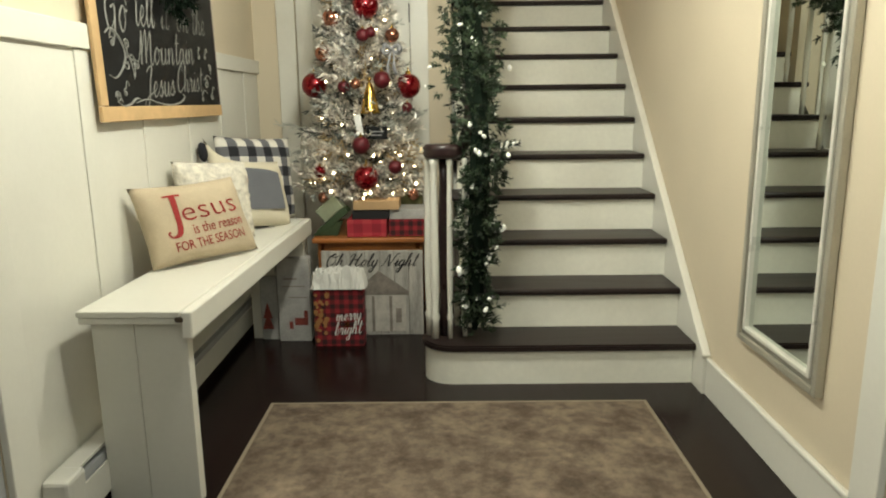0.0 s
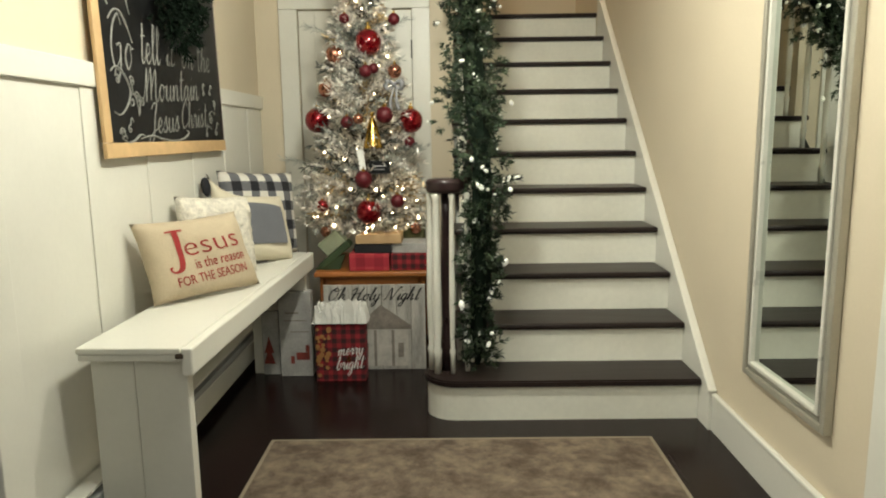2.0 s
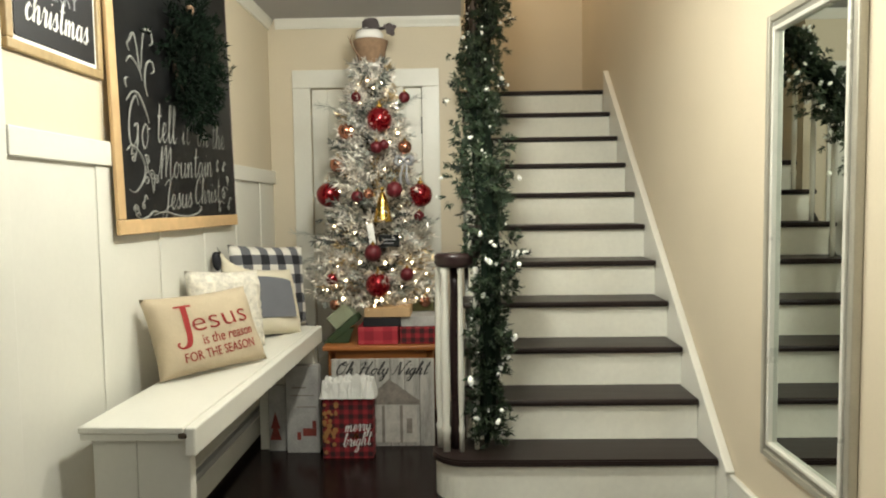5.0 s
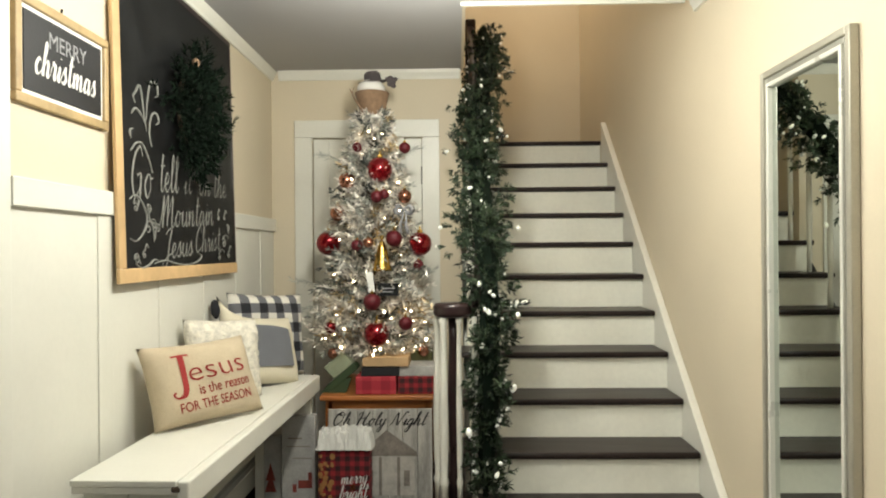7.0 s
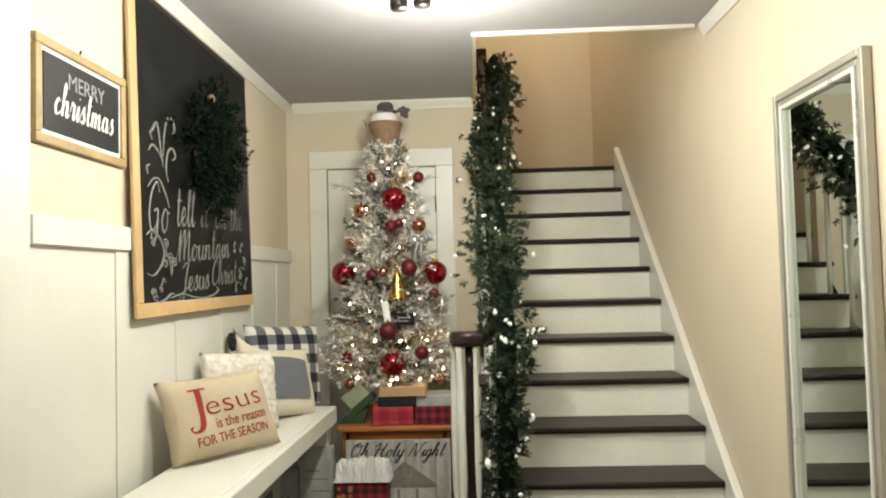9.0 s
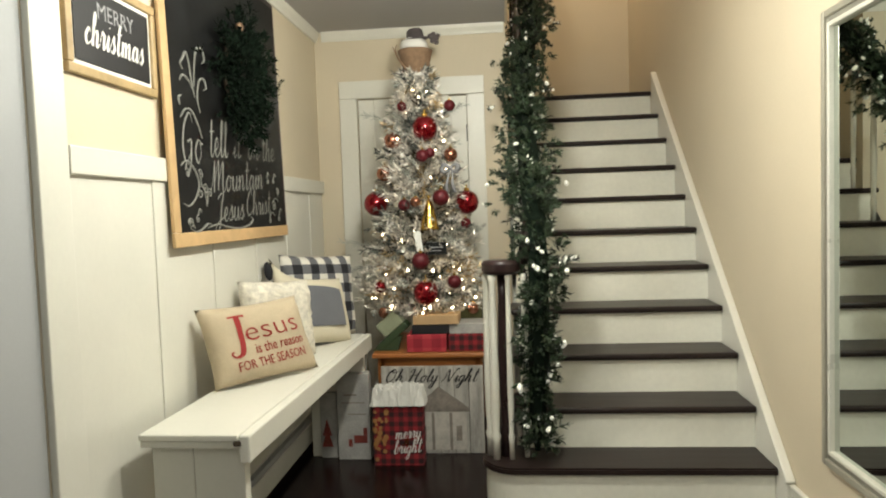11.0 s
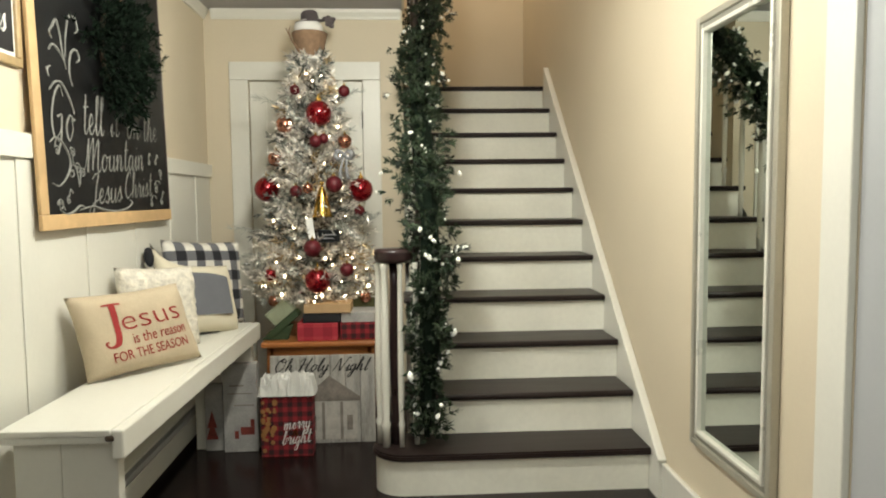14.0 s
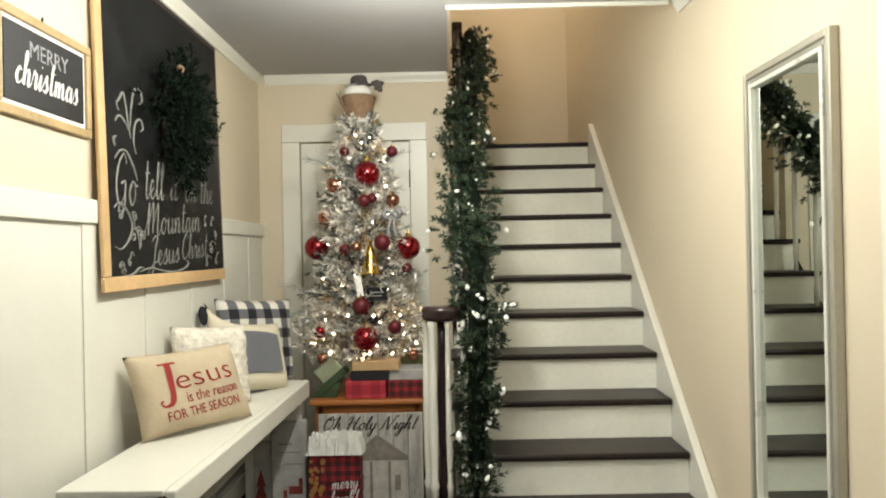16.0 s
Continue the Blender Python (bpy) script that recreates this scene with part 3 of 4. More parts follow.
part("newel_post", bm, DARKWOOD, rail, "dark turned newel post", True)
for dx, dy in ((-0.066, 0.01), (-0.040, -0.045), (0.028, -0.050), (0.095, -0.02), (0.0, 0.066)):
    fat = 1.25 if dx < -0.03 else 0.85
    part("baluster", lathe(bmesh.new(), [(r * fat, z) for r, z in BAL[:-1] + ((0.012, 0.812),)], (VX + dx, VY + dy, RISE), 12), WHITE, rail, smooth=True)
bm = lathe(bmesh.new(), ((0.060, 0.81), (0.080, 0.816), (0.088, 0.832), (0.083, 0.845), (0.088, 0.856), (0.078, 0.870), (0.03, 0.874)), (VX + 0.002, VY, RISE), 28)
part("volute", bm, DARKWOOD, rail, "dark round handrail end", True)
path = [(VX + 0.05, VY + 0.01, 1.022), (0.0, 3.13, 1.03), (0.035, 3.20, 1.09), (0.055, 3.28, 1.22), (0.06, 3.40, rail_z(3.40))]
path += [(0.06, y, rail_z(y)) for y in np.linspace(3.6, 5.36, 9)]
part("handrail", tube(bmesh.new(), path, 0.030, 10), DARKWOOD, rail, smooth=True)
part("top_post", boxes((0.02, 0.10, 5.32, 5.40, RISE * 11, 3.05), bevel=0.012), DARKWOOD, rail, "dark square post at the landing")
for n in range(2, 11):
    for k in (0.11,):
        y = Y_ONE + GOING * (n - 1) + k
        high = rail_z(y) - 0.02 - RISE * n
        bm = lathe(bmesh.new(), [(r, z / 0.82 * high) for r, z in BAL], (0.06, y, RISE * n), 10)
        part("baluster", bm, WHITE, rail, smooth=True)

# ---- hall ceiling light ----
light = thing("ceiling_light", (-0.25, 2.44, ZC), "dark bronze ceiling light with small lit spot heads", "ceiling lamp")
part("canopy", lathe(bmesh.new(), ((0.085, -0.03), (0.09, -0.02), (0.09, -0.001)), (-0.25, 2.44, ZC), 24), METAL, light, smooth=True)
part("stem", lathe(bmesh.new(), ((0.012, -0.08), (0.012, -0.03)), (-0.25, 2.44, ZC), 10), METAL, light)
for dx, dy, down in ((-0.045, 0.09, 0.145), (0.040, 0.10, 0.132), (0.03, -0.60, 0.12)):
    cx, cy, cz = -0.25 + dx, 2.44 + dy, ZC - down
    head = part("head", lathe(bmesh.new(), ((0.030, -0.02), (0.033, 0.0), (0.030, 0.035), (0.014, 0.05), (0.012, 0.06)), (cx, cy, cz), 18), METAL, light, smooth=True)
    part("arm", tube(bmesh.new(), ((-0.25, 2.44, ZC - 0.05), (cx, cy, cz + 0.055)), 0.006), METAL, light)
    if dy < 0:
        part("bulb", ball(bmesh.new(), (cx, cy, cz - 0.022), 0.02, 0.7), GLOW, head, "lit bulb", True)

# ---- rug ----
rug = thing("area_rug", (0, 1.6, 0), "mottled beige brown area rug with pale bound edge", "rug")
part("field", boxes((-0.795, 0.754, 0.50, 2.745, 0.001, 0.010), bevel=0.003), RUG, rug)
part("binding", boxes((-0.810, -0.796, 0.49, 2.76, 0.001, 0.009), (0.755, 0.769, 0.49, 2.76, 0.001, 0.009), (-0.796, 0.755, 2.746, 2.76, 0.001, 0.009), bevel=0.002), RUGEDGE, rug, "pale binding")

# ---- mirror on the right wall ----
mirror = thing("wall_mirror", (XR, 2.26, 0.37), "tall wall mirror in a stepped champagne silver frame", "mirror")
my0, my1, mz0, mz1 = 1.970, 2.538, 0.363, 1.912
for name, inset, w, x0, finish in (("outer_frame", 0.0, 0.024, XR - 0.030, SILVER), ("middle_frame", 0.024, 0.020, XR - 0.022, PEWTER), ("inner_frame", 0.044, 0.016, XR - 0.030, PEARL)):
    a0, a1, b0, b1 = my0 + inset, my1 - inset, mz0 + inset, mz1 - inset
    bm = boxes((x0, XR - 0.002, a0, a0 + w, b0, b1), (x0, XR - 0.002, a1 - w, a1, b0, b1),
               (x0, XR - 0.002, a0 + w, a1 - w, b0, b0 + w), (x0, XR - 0.002, a0 + w, a1 - w, b1 - w, b1), bevel=0.004)
    part(name, bm, finish, mirror)
part("glass", boxes((XR - 0.012, XR - 0.004, my0 + 0.0605, my1 - 0.0605, mz0 + 0.0605, mz1 - 0.0605)), MIRROR, mirror, "bevelled mirror glass")

# ---- bench along the left wall ----
bench = thing("bench", (-1.04, 3.04, 0), "long white painted wooden bench with plank ends against the wall", "bench")
BX0, BX1, BY0, BY1, BZ = -1.165, -0.818, 1.985, 3.66, 0.648
part("seat_board", boxes((BX0, BX1 - 0.036, BY0, BY1, BZ - 0.020, BZ), bevel=0.004), WHITE, bench)
part("seat_batten", boxes((BX0 + 0.004, BX1 - 0.036, BY0 + 0.004, BY1 - 0.004, BZ - 0.041, BZ - 0.021), bevel=0.003), WHITE, bench)
part("apron", boxes((BX1 - 0.034, BX1, BY0, BY1, BZ - 0.085, BZ - 0.001), bevel=0.006), WHITE, bench, "white front apron with a chipped corner")
part("chip", boxes((BX1 - 0.052, BX1 - 0.024, BY0 - 0.003, BY0 + 0.014, BZ - 0.034, BZ - 0.016), bevel=0.006), BARK, bench, "bare brown chip in the paint")
for y in (BY0 + 0.045, BY1 - 0.06):
    leg = part("leg", boxes((BX0 + 0.018, BX0 + 0.150, y, y + 0.04, 0.0, BZ - 0.042), bevel=0.003), WHITE, bench)
    part("plank", boxes((BX0 + 0.152, BX1 - 0.036, y - 0.002, y + 0.04, 0.0, BZ - 0.042), bevel=0.003), WHITE, leg)
part("stretcher", boxes((BX0 + 0.05, BX0 + 0.07, BY0 + 0.09, BY1 - 0.065, BZ - 0.16, BZ - 0.05), bevel=0.003), WHITE, bench)

bench.matrix_basis = Matrix.Translation((BX1, BY0, 0)) @ pose(0, 0, 0, 0, 0, -1.37) @ Matrix.Translation((-1.04 - BX1, 3.04 - BY0, 0))

# ---- baseboard heater ----
heat = thing("baseboard_heater", (XL + 0.05, 2.9, 0), "white enamelled baseboard heater with a dark slot along the wall", "heater")
HX0, HX1, HY0, HY1 = XL + 0.024, XL + 0.100, 1.80, 4.2
part("back_plate", boxes((HX0, HX0 + 0.006, HY0 + 0.02, HY1, 0.03, 0.20)), HEATER, heat)
part("top_cover", boxes((HX0 + 0.006, HX1 - 0.016, HY0 + 0.02, HY1, 0.190, 0.200), bevel=0.002), HEATER, heat)
part("front_panel", boxes((HX1 - 0.006, HX1, HY0 + 0.02, HY1, 0.045, 0.150), bevel=0.002), HEATER, heat)
part("element", boxes((HX0 + 0.008, HX1 - 0.012, HY0 + 0.05, HY1 - 0.03, 0.06, 0.17)), GREY, heat, "grey metal element")
part("end_cap", boxes((HX0, HX1 + 0.004, HY0, HY0 + 0.10, 0.03, 0.205), bevel=0.012), HEATER, heat)
for y in (HY0 + 0.14, HY1 - 0.2):
    part("foot", boxes((HX0, HX1 - 0.008, y, y + 0.02, 0, 0.05)), HEATER, heat)

# ---- chalkboard ----
CY0, CY1, CZ0, CZ1, CX = 2.362, 3.618, 1.186, 2.377, XL + 0.047
chalk = thing("chalkboard", (XL, 3.04, CZ0), "black chalkboard with white lettering in a pale pine frame", "chalkboard")
part("board", boxes((XL + 0.0335, CX - 0.006, CY0 + 0.05, CY1 - 0.02, CZ0 + 0.05, CZ1 - 0.02)), SLATE, chalk, "smudged black writing surface")
part("frame_rail", boxes((XL + 0.033, CX, CY0, CY1, CZ0, CZ0 + 0.052), bevel=0.003), PINE, chalk)
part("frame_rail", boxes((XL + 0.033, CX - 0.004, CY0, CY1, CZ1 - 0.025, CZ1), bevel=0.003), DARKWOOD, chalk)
part("frame_stile", boxes((XL + 0.033, CX, CY0, CY0 + 0.052, CZ0 + 0.053, CZ1 - 0.026), bevel=0.003), PINE, chalk)
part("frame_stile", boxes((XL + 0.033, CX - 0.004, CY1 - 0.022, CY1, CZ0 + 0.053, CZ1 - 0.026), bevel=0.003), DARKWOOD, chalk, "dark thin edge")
TX = CX - 0.005
CHX = TX + 0.001
script("Go", 0.088, CHALK, chalk, (CHX, 2.455, 1.497), WALL_LEFT, 0.185, 0.013)
script("tell", 0.074, CHALK, chalk, (CHX, 2.700, 1.530), WALL_LEFT, 0.19, 0.012, rise=0.05)
script("it", 0.050, CHALK, chalk, (CHX, 2.945, 1.543), WALL_LEFT, 0.09, 0.007, rise=0.05)
script("on", 0.060, CHALK, chalk, (CHX, 3.115, 1.548), WALL_LEFT, 0.145, 0.009, rise=0.05)
script("the", 0.064, CHALK, chalk, (CHX, 3.300, 1.552), WALL_LEFT, 0.185, 0.009, rise=0.05)
script("Mountain", 0.063, CHALK, chalk, (CHX, 2.690, 1.388), WALL_LEFT, 0.60, 0.012, rise=0.055)
script("Jesus", 0.056, CHALK, chalk, (CHX, 2.715, 1.268), WALL_LEFT, 0.31, 0.012, rise=0.04)
script("Christ", 0.054, CHALK, chalk, (CHX, 3.045, 1.292), WALL_LEFT, 0.33, 0.011, rise=0.03)


def curl(y, z, r, turns, flip, tail):
    """A chalk scroll: a spiral that runs out into a tail."""
    pts = []
    for a in np.linspace(0, 2 * math.pi * turns, 26):
        q = r * (0.15 + 0.85 * a / (2 * math.pi * turns))
        pts.append((TX + 0.001, y + flip * q * math.cos(a), z + q * math.sin(a)))
    y1, z1 = pts[-1][1], pts[-1][2]
    pts += [(TX + 0.001, y1 + tail[0] * s, z1 + tail[1] * s + 0.02 * math.sin(3.1 * s)) for s in np.linspace(0.1, 1, 8)]
    part("scroll", tube(bmesh.new(), pts, 0.0028, 5), CHALK, chalk)


def stem(*points):
    """A long chalk stroke that swells in the middle."""
    pts = []
    for a, b, c, d in zip((points[0],) + points, points, points[1:], points[2:] + (points[-1],)):
        for t in np.linspace(0, 1, 8)[:-1]:
            pts.append([0.5 * (2 * b[i] + (c[i] - a[i]) * t + (2 * a[i] - 5 * b[i] + 4 * c[i] - d[i]) * t * t + (3 * b[i] - 3 * c[i] + d[i] - a[i]) * t ** 3) for i in (0, 1)])
    n = len(pts) - 1
    part("scroll", tube(bmesh.new(), [(CHX, y, z) for y, z in pts], [0.0025 + 0.0025 * math.sin(math.pi * k / n) for k in range(n + 1)], 5), CHALK, chalk)


# two ferns of scrolls over the first word
stem((2.520, 1.835), (2.505, 1.855), (2.525, 1.875), (2.555, 1.905), (2.575, 1.870), (2.590, 1.800), (2.610, 1.740))
stem((2.690, 1.890), (2.715, 1.905), (2.700, 1.945), (2.650, 1.935), (2.620, 1.860), (2.605, 1.780))
stem((2.490, 1.790), (2.520, 1.815), (2.565, 1.800), (2.600, 1.770))
stem((2.690, 1.785), (2.715, 1.800), (2.695, 1.830), (2.650, 1.810), (2.630, 1.740), (2.650, 1.690))
stem((2.480, 1.700), (2.470, 1.725), (2.500, 1.740))
stem((2.475, 1.655), (2.520, 1.690), (2.570, 1.690), (2.620, 1.640), (2.650, 1.590))
# the sweeping flourish before the second line
stem((2.455, 1.480), (2.500, 1.500), (2.560, 1.470), (2.590, 1.420), (2.560, 1.370), (2.500, 1.335), (2.450, 1.345))
for row in ((2.50, 1.455, 0.018, 1.4, 1, (0.03, 0.02)), (2.61, 1.455, 0.020, 1.4, 1, (0.02, -0.06)), (2.60, 1.385, 0.026, 1.3, -1, (0.04, -0.06)), (2.645, 1.40, 0.022, 1.4, 1, (0.02, -0.08)),
            (2.68, 1.385, 0.018, 1.3, 1, (-0.02, -0.06)), (2.50, 1.270, 0.022, 1.5, 1, (0.05, -0.02)), (2.56, 1.285, 0.015, 1.3, -1, (0.03, 0.01)),
            (3.36, 1.455, 0.014, 1.3, 1, (0.03, 0.02)), (3.45, 1.460, 0.014, 1.3, -1, (0.03, 0.01)), (3.50, 1.410, 0.020, 1.4, 1, (0.02, -0.04)),
            (3.43, 1.335, 0.026, 1.4, 1, (0.09, 0.01)), (3.50, 1.275, 0.018, 1.3, -1, (0.04, 0.02)), (3.36, 1.265, 0.016, 1.3, 1, (0.08, 0.01))):
    curl(*row)
stem((2.490, 1.255), (2.530, 1.238), (2.590, 1.245), (2.640, 1.265), (2.680, 1.262))
stem((2.640, 1.250), (2.740, 1.262), (2.840, 1.248), (2.960, 1.240), (3.080, 1.252), (3.130, 1.275), (3.105, 1.285))
chalk.matrix_basis = pose(XL, 3.04, CZ0, 0, -1.3)  # its foot stands off the wall on the top rail

# ---- greenery hung on the chalkboard ----
rng = random.Random(5)
wreath = thing("wreath", (CX, 3.04, 1.90), "dark green pine wreath hung over the chalkboard", "wreath")
bm = bmesh.new()
spots = []
for _ in range(520):
    a, q = rng.uniform(0, 2 * math.pi), 0.155 + rng.gauss(0, 0.062)
    p = (CX + 0.012 + abs(rng.gauss(0, 0.022)), 3.04 + q * 1.2 * math.cos(a), 1.89 + 1.15 * q * math.sin(a))
    spots.append((p, (rng.uniform(0.1, 0.7), math.cos(a) + rng.gauss(0, 0.6), math.sin(a) + rng.gauss(0, 0.6))))
sprigs(bm, spots, 13, 0.036, 0.0034, 1.2, 0, rng)
part("foliage", bm, DARKNEEDLE, wreath)
bm = tube(bmesh.new(), [(CX + 0.008, 3.04 + 0.19 * math.cos(a), 1.89 + 0.18 * math.sin(a)) for a in np.linspace(0, 6.2, 24)], 0.010, 6)
part("hoop", bm, BARK, wreath)
part("cone", ball(bmesh.new(), (CX + 0.045, 2.94, 2.09), 0.017, 1.2), BURLAP, wreath, "brown pine cone", True)

# ---- framed sign ----
sign = thing("framed_sign", (XL, 2.1, 1.86), "black lettered sign with white border in an oak frame", "picture")
SY0, SY1, SZ0, SZ1, SX = 1.857, 2.350, 1.703, 2.006, XL + 0.020
part("frame_rail", boxes((XL + 0.001, SX, SY0, SY1, SZ0, SZ0 + 0.028), bevel=0.004), OAK, sign)
part("frame_rail", boxes((XL + 0.001, SX, SY0, SY1, SZ1 - 0.028, SZ1), bevel=0.004), OAK, sign)
part("frame_stile", boxes((XL + 0.001, SX, SY0, SY0 + 0.028, SZ0 + 0.0285, SZ1 - 0.0285), bevel=0.004), OAK, sign)
part("frame_stile", boxes((XL + 0.001, SX, SY1 - 0.028, SY1, SZ0 + 0.0285, SZ1 - 0.0285), bevel=0.004), OAK, sign)
part("border", boxes((XL + 0.002, XL + 0.010, SY0 + 0.028, SY1 - 0.028, SZ0 + 0.028, SZ1 - 0.028)), PAPER, sign, "white border")
part("panel", boxes((XL + 0.009, XL + 0.014, SY0 + 0.042, SY1 - 0.042, SZ0 + 0.042, SZ1 - 0.042)), BLACK, sign, "black panel")
writing("lettering", "MERRY", 0.068, GREYLETTER, sign, (XL + 0.0155, 2.010, 1.885), WALL_LEFT, 0, width=0.20)
script("christmas", 0.048, LETTER, sign, (XL + 0.0155, 1.943, 1.798), WALL_LEFT, 0.325, 0.012, slant=0.25, swell=0.7)
part("hook", tube(bmesh.new(), ((XL + 0.004, 2.095, 2.007), (XL + 0.008, 2.095, 2.025)), 0.003, 6), METAL, sign)


# ---- cushions ----
def cushion(name, w, h, deep, material, m, label, group="cushions on the bench", back=None, ruffle=0.0, seed=1):
    """A stuffed cushion, its face in local x and z, front towards -y."""
    bm = bmesh.new()
    rg = random.Random(seed)
    n = 22
    for face in (-1, 1):
        grid = []
        for i in range(n + 1):
            row = []
            for j in range(n + 1):
                u, v = 2 * i / n - 1, 2 * j / n - 1
                puff = ((1 - u ** 4) * (1 - v ** 4)) ** 0.55
                draw = 1 - 0.05 * (1 - abs(v) ** 2) * abs(u) ** 3
                draw2 = 1 - 0.05 * (1 - abs(u) ** 2) * abs(v) ** 3
                dent = 0.006 * math.sin(5 * u + seed) * math.cos(4 * v + seed) + ruffle * rg.uniform(-1, 1)
                row.append(bm.verts.new((u * w / 2 * draw, face * (deep / 2 * puff + dent * puff), h / 2 + v * h / 2 * draw2)))
            grid.append(row)
        for i in range(n):
            for j in range(n):
                f = bm.faces.new((grid[i][j], grid[i + 1][j], grid[i + 1][j + 1], grid[i][j + 1]))
                f.material_index = 1 if back and face == 1 else 0
    bmesh.ops.remove_doubles(bm, verts=bm.verts, dist=0.0004)
    ob = new(name, mesh_of(name, bm, [material, back] if back else material, True))
    ob.matrix_basis = m
    BASE[ob] = Vector((0, 0, 0))
    return tagged(ob, label, "cushion", group)


def flat_text(name, body, size, material, parent, x, z, deep, **more):
    return writing(name, body, size, material, parent, (x, deep, z), FACING, **more)


M_JESUS = Matrix.Translation((-0.987, 2.660, BZ + 0.006)) @ pose(0, 0, 0, 0, 0, 53) @ pose(0, 0, 0, -14, 0, 0)
jesus = cushion("cushion", 0.470, 0.305, 0.13, LINEN, M_JESUS, "natural linen cushion with red lettering on the bench", seed=3)


def drape(ob, w, h, deep):
    """Lays flat letters on the cushion's front."""
    for v in ob.data.vertices:
        u, t = 2 * v.co.x / w, 2 * (v.co.z - h / 2) / h
        puff = max(0.0, (1 - min(1, abs(u)) ** 4) * (1 - min(1, abs(t)) ** 4)) ** 0.55
        v.co.y = -(deep / 2 + 0.006 * math.sin(5 * u + 3) * math.cos(4 * t + 3)) * puff - 0.0022 + (v.co.y + deep) * 0.3


glyph("j", 1.0, ((0.25, 2.0), (0.75, 2.02), (1.25, 2.0)), ((0.75, 2.0), (0.76, 1.0), (0.74, 0.1), (0.55, -0.45), (0.15, -0.6), (-0.05, -0.35), (0.1, -0.25)))
initial = script("j", 0.058, REDLETTER, jesus, (-0.160, -0.13, 0.138), FACING, 0.068, 0.024, slant=0.0, swell=0.72)
for ob, size, x, z, width in ((initial, 0, 0, 0, 0), ("esus", 0.108, -0.094, 0.155, 0.245), ("is the reason", 0.056, -0.064, 0.104, 0.225), ("FOR THE SEASON", 0.050, -0.150, 0.048, 0.305)):
    if size:
        ob = flat_text("lettering", ob, size, REDLETTER, jesus, x, z, -0.13, width=width, lean=3.0, shear=0.15 if size == 0.056 else 0.0, thin=-0.0012 if size > 0.1 else 0.0)
    drape(ob, 0.470, 0.305, 0.13)
for ob in (jesus, *jesus.children):  # slumped sideways, one upper corner drawn up, sheared to fit the camera's view
    for v in ob.data.vertices:
        t = v.co.z / 0.305
        v.co.x = v.co.x * (1 - 0.05 * t) - 0.040 * t
        v.co.z += 0.012 * max(0.0, t - 0.4) * max(0.0, v.co.x / 0.235)

cushion("cushion", 0.375, 0.355, 0.12, FUR, Matrix.Translation((-1.049, 3.005, BZ + 0.006)) @ pose(0, 0, 0, 0, 0, 54) @ pose(0, 0, 0, -12, 4, 0), "cream textured knit cushion on the bench", ruffle=0.010, seed=4)
GW, GH = 0.42, 0.34
GM = Matrix.Translation((-0.972, 3.332, BZ + 0.008)) @ pose(0, 0, 0, 0, 0, 54) @ pose(0, 0, 0, -20, 6, 0)
grey = cushion("cushion", GW, GH, 0.13, CANVAS, GM, "cream cushion with a grey block and black back", back=BLACKCLOTH, seed=5)
for v in grey.data.vertices:  # one limp corner stands up
    if v.co.x < 0 and v.co.z > GH * 0.6:
        v.co.z += 0.10 * (-2 * v.co.x / GW) ** 3 * ((v.co.z / GH - 0.6) / 0.4) ** 2
bm = bmesh.new()
cells = [[bm.verts.new((-0.085 + 0.225 * i / 10, 0, 0.075 + (0.205 - 0.02 * (i / 10) ** 3) * j / 10)) for j in range(11)] for i in range(11)]
for i in range(10):
    for j in range(10):
        bm.faces.new((cells[i][j], cells[i + 1][j], cells[i + 1][j + 1], cells[i][j + 1]))
for v in bm.verts:
    u, t = 2 * v.co.x / GW, 2 * (v.co.z - GH / 2) / GH
    v.co.y = -(0.065 + 0.007) * max(0, (1 - u ** 4) * (1 - t ** 4)) ** 0.55 - 0.003
part("patch", bm, GREYCLOTH, grey, "grey cloth block", True)
part("tassel", ball(bmesh.new(), (-GW / 2 - 0.006, 0.01, GH + 0.035), 0.022, 2.2), BLACKCLOTH, grey, "black tassel at the limp corner", True)
cushion("cushion", 0.46, 0.43, 0.11, PLAIDBW, Matrix.Translation((-1.010, 3.535, BZ + 0.006)) @ pose(0, 0, 0, 0, 0, 52) @ pose(0, 0, 0, -9, 4, 0), "black and white buffalo check cushion on the bench", seed=6)

# ---- side table with tree and gifts ----
table = thing("side_table", (-0.49, 3.98, 0), "orange stained pine side table with a moulded top", "table")
TZ = 0.528
part("tabletop", boxes((-0.79, -0.17, 3.70, 4.36, TZ - 0.028, TZ), bevel=0.008), ORANGE, table)
part("front_apron", boxes((-0.745, -0.215, 3.735, 3.755, TZ - 0.12, TZ - 0.029)), ORANGE, table)
for x in (-0.765, -0.235):
    for y in (3.735, 4.30):
        part("leg", boxes((x, x + 0.04, y, y + 0.04, 0, TZ - 0.029), bevel=0.004), ORANGE, table)

# nativity sign leaning in front of it
board = thing("plank_sign", (-0.47, 3.65, 0), "weathered white plank sign with a faded stable picture", "sign")
PX0, PX1, PZ = -0.735, -0.19, 0.468
rng = random.Random(8)
xs = np.linspace(PX0, PX1, 8)
for a, b in zip(xs, xs[1:]):
    dy = rng.uniform(0, 0.002)
    part("plank", boxes((a + 0.0015, b - 0.0015, 3.652 - dy, 3.668, 0, PZ), bevel=0.002), BARN, board)
part("backing", boxes((PX0 + 0.01, PX1 - 0.01, 3.669, 3.680, 0.01, PZ - 0.01)), BARNGREY, board)
script("Oh Holy Night", 0.034, BLACK, board, (PX0 + 0.015, 3.6485, 0.385), FACING, 0.49, 0.008, slant=0.5)
bm = bmesh.new()
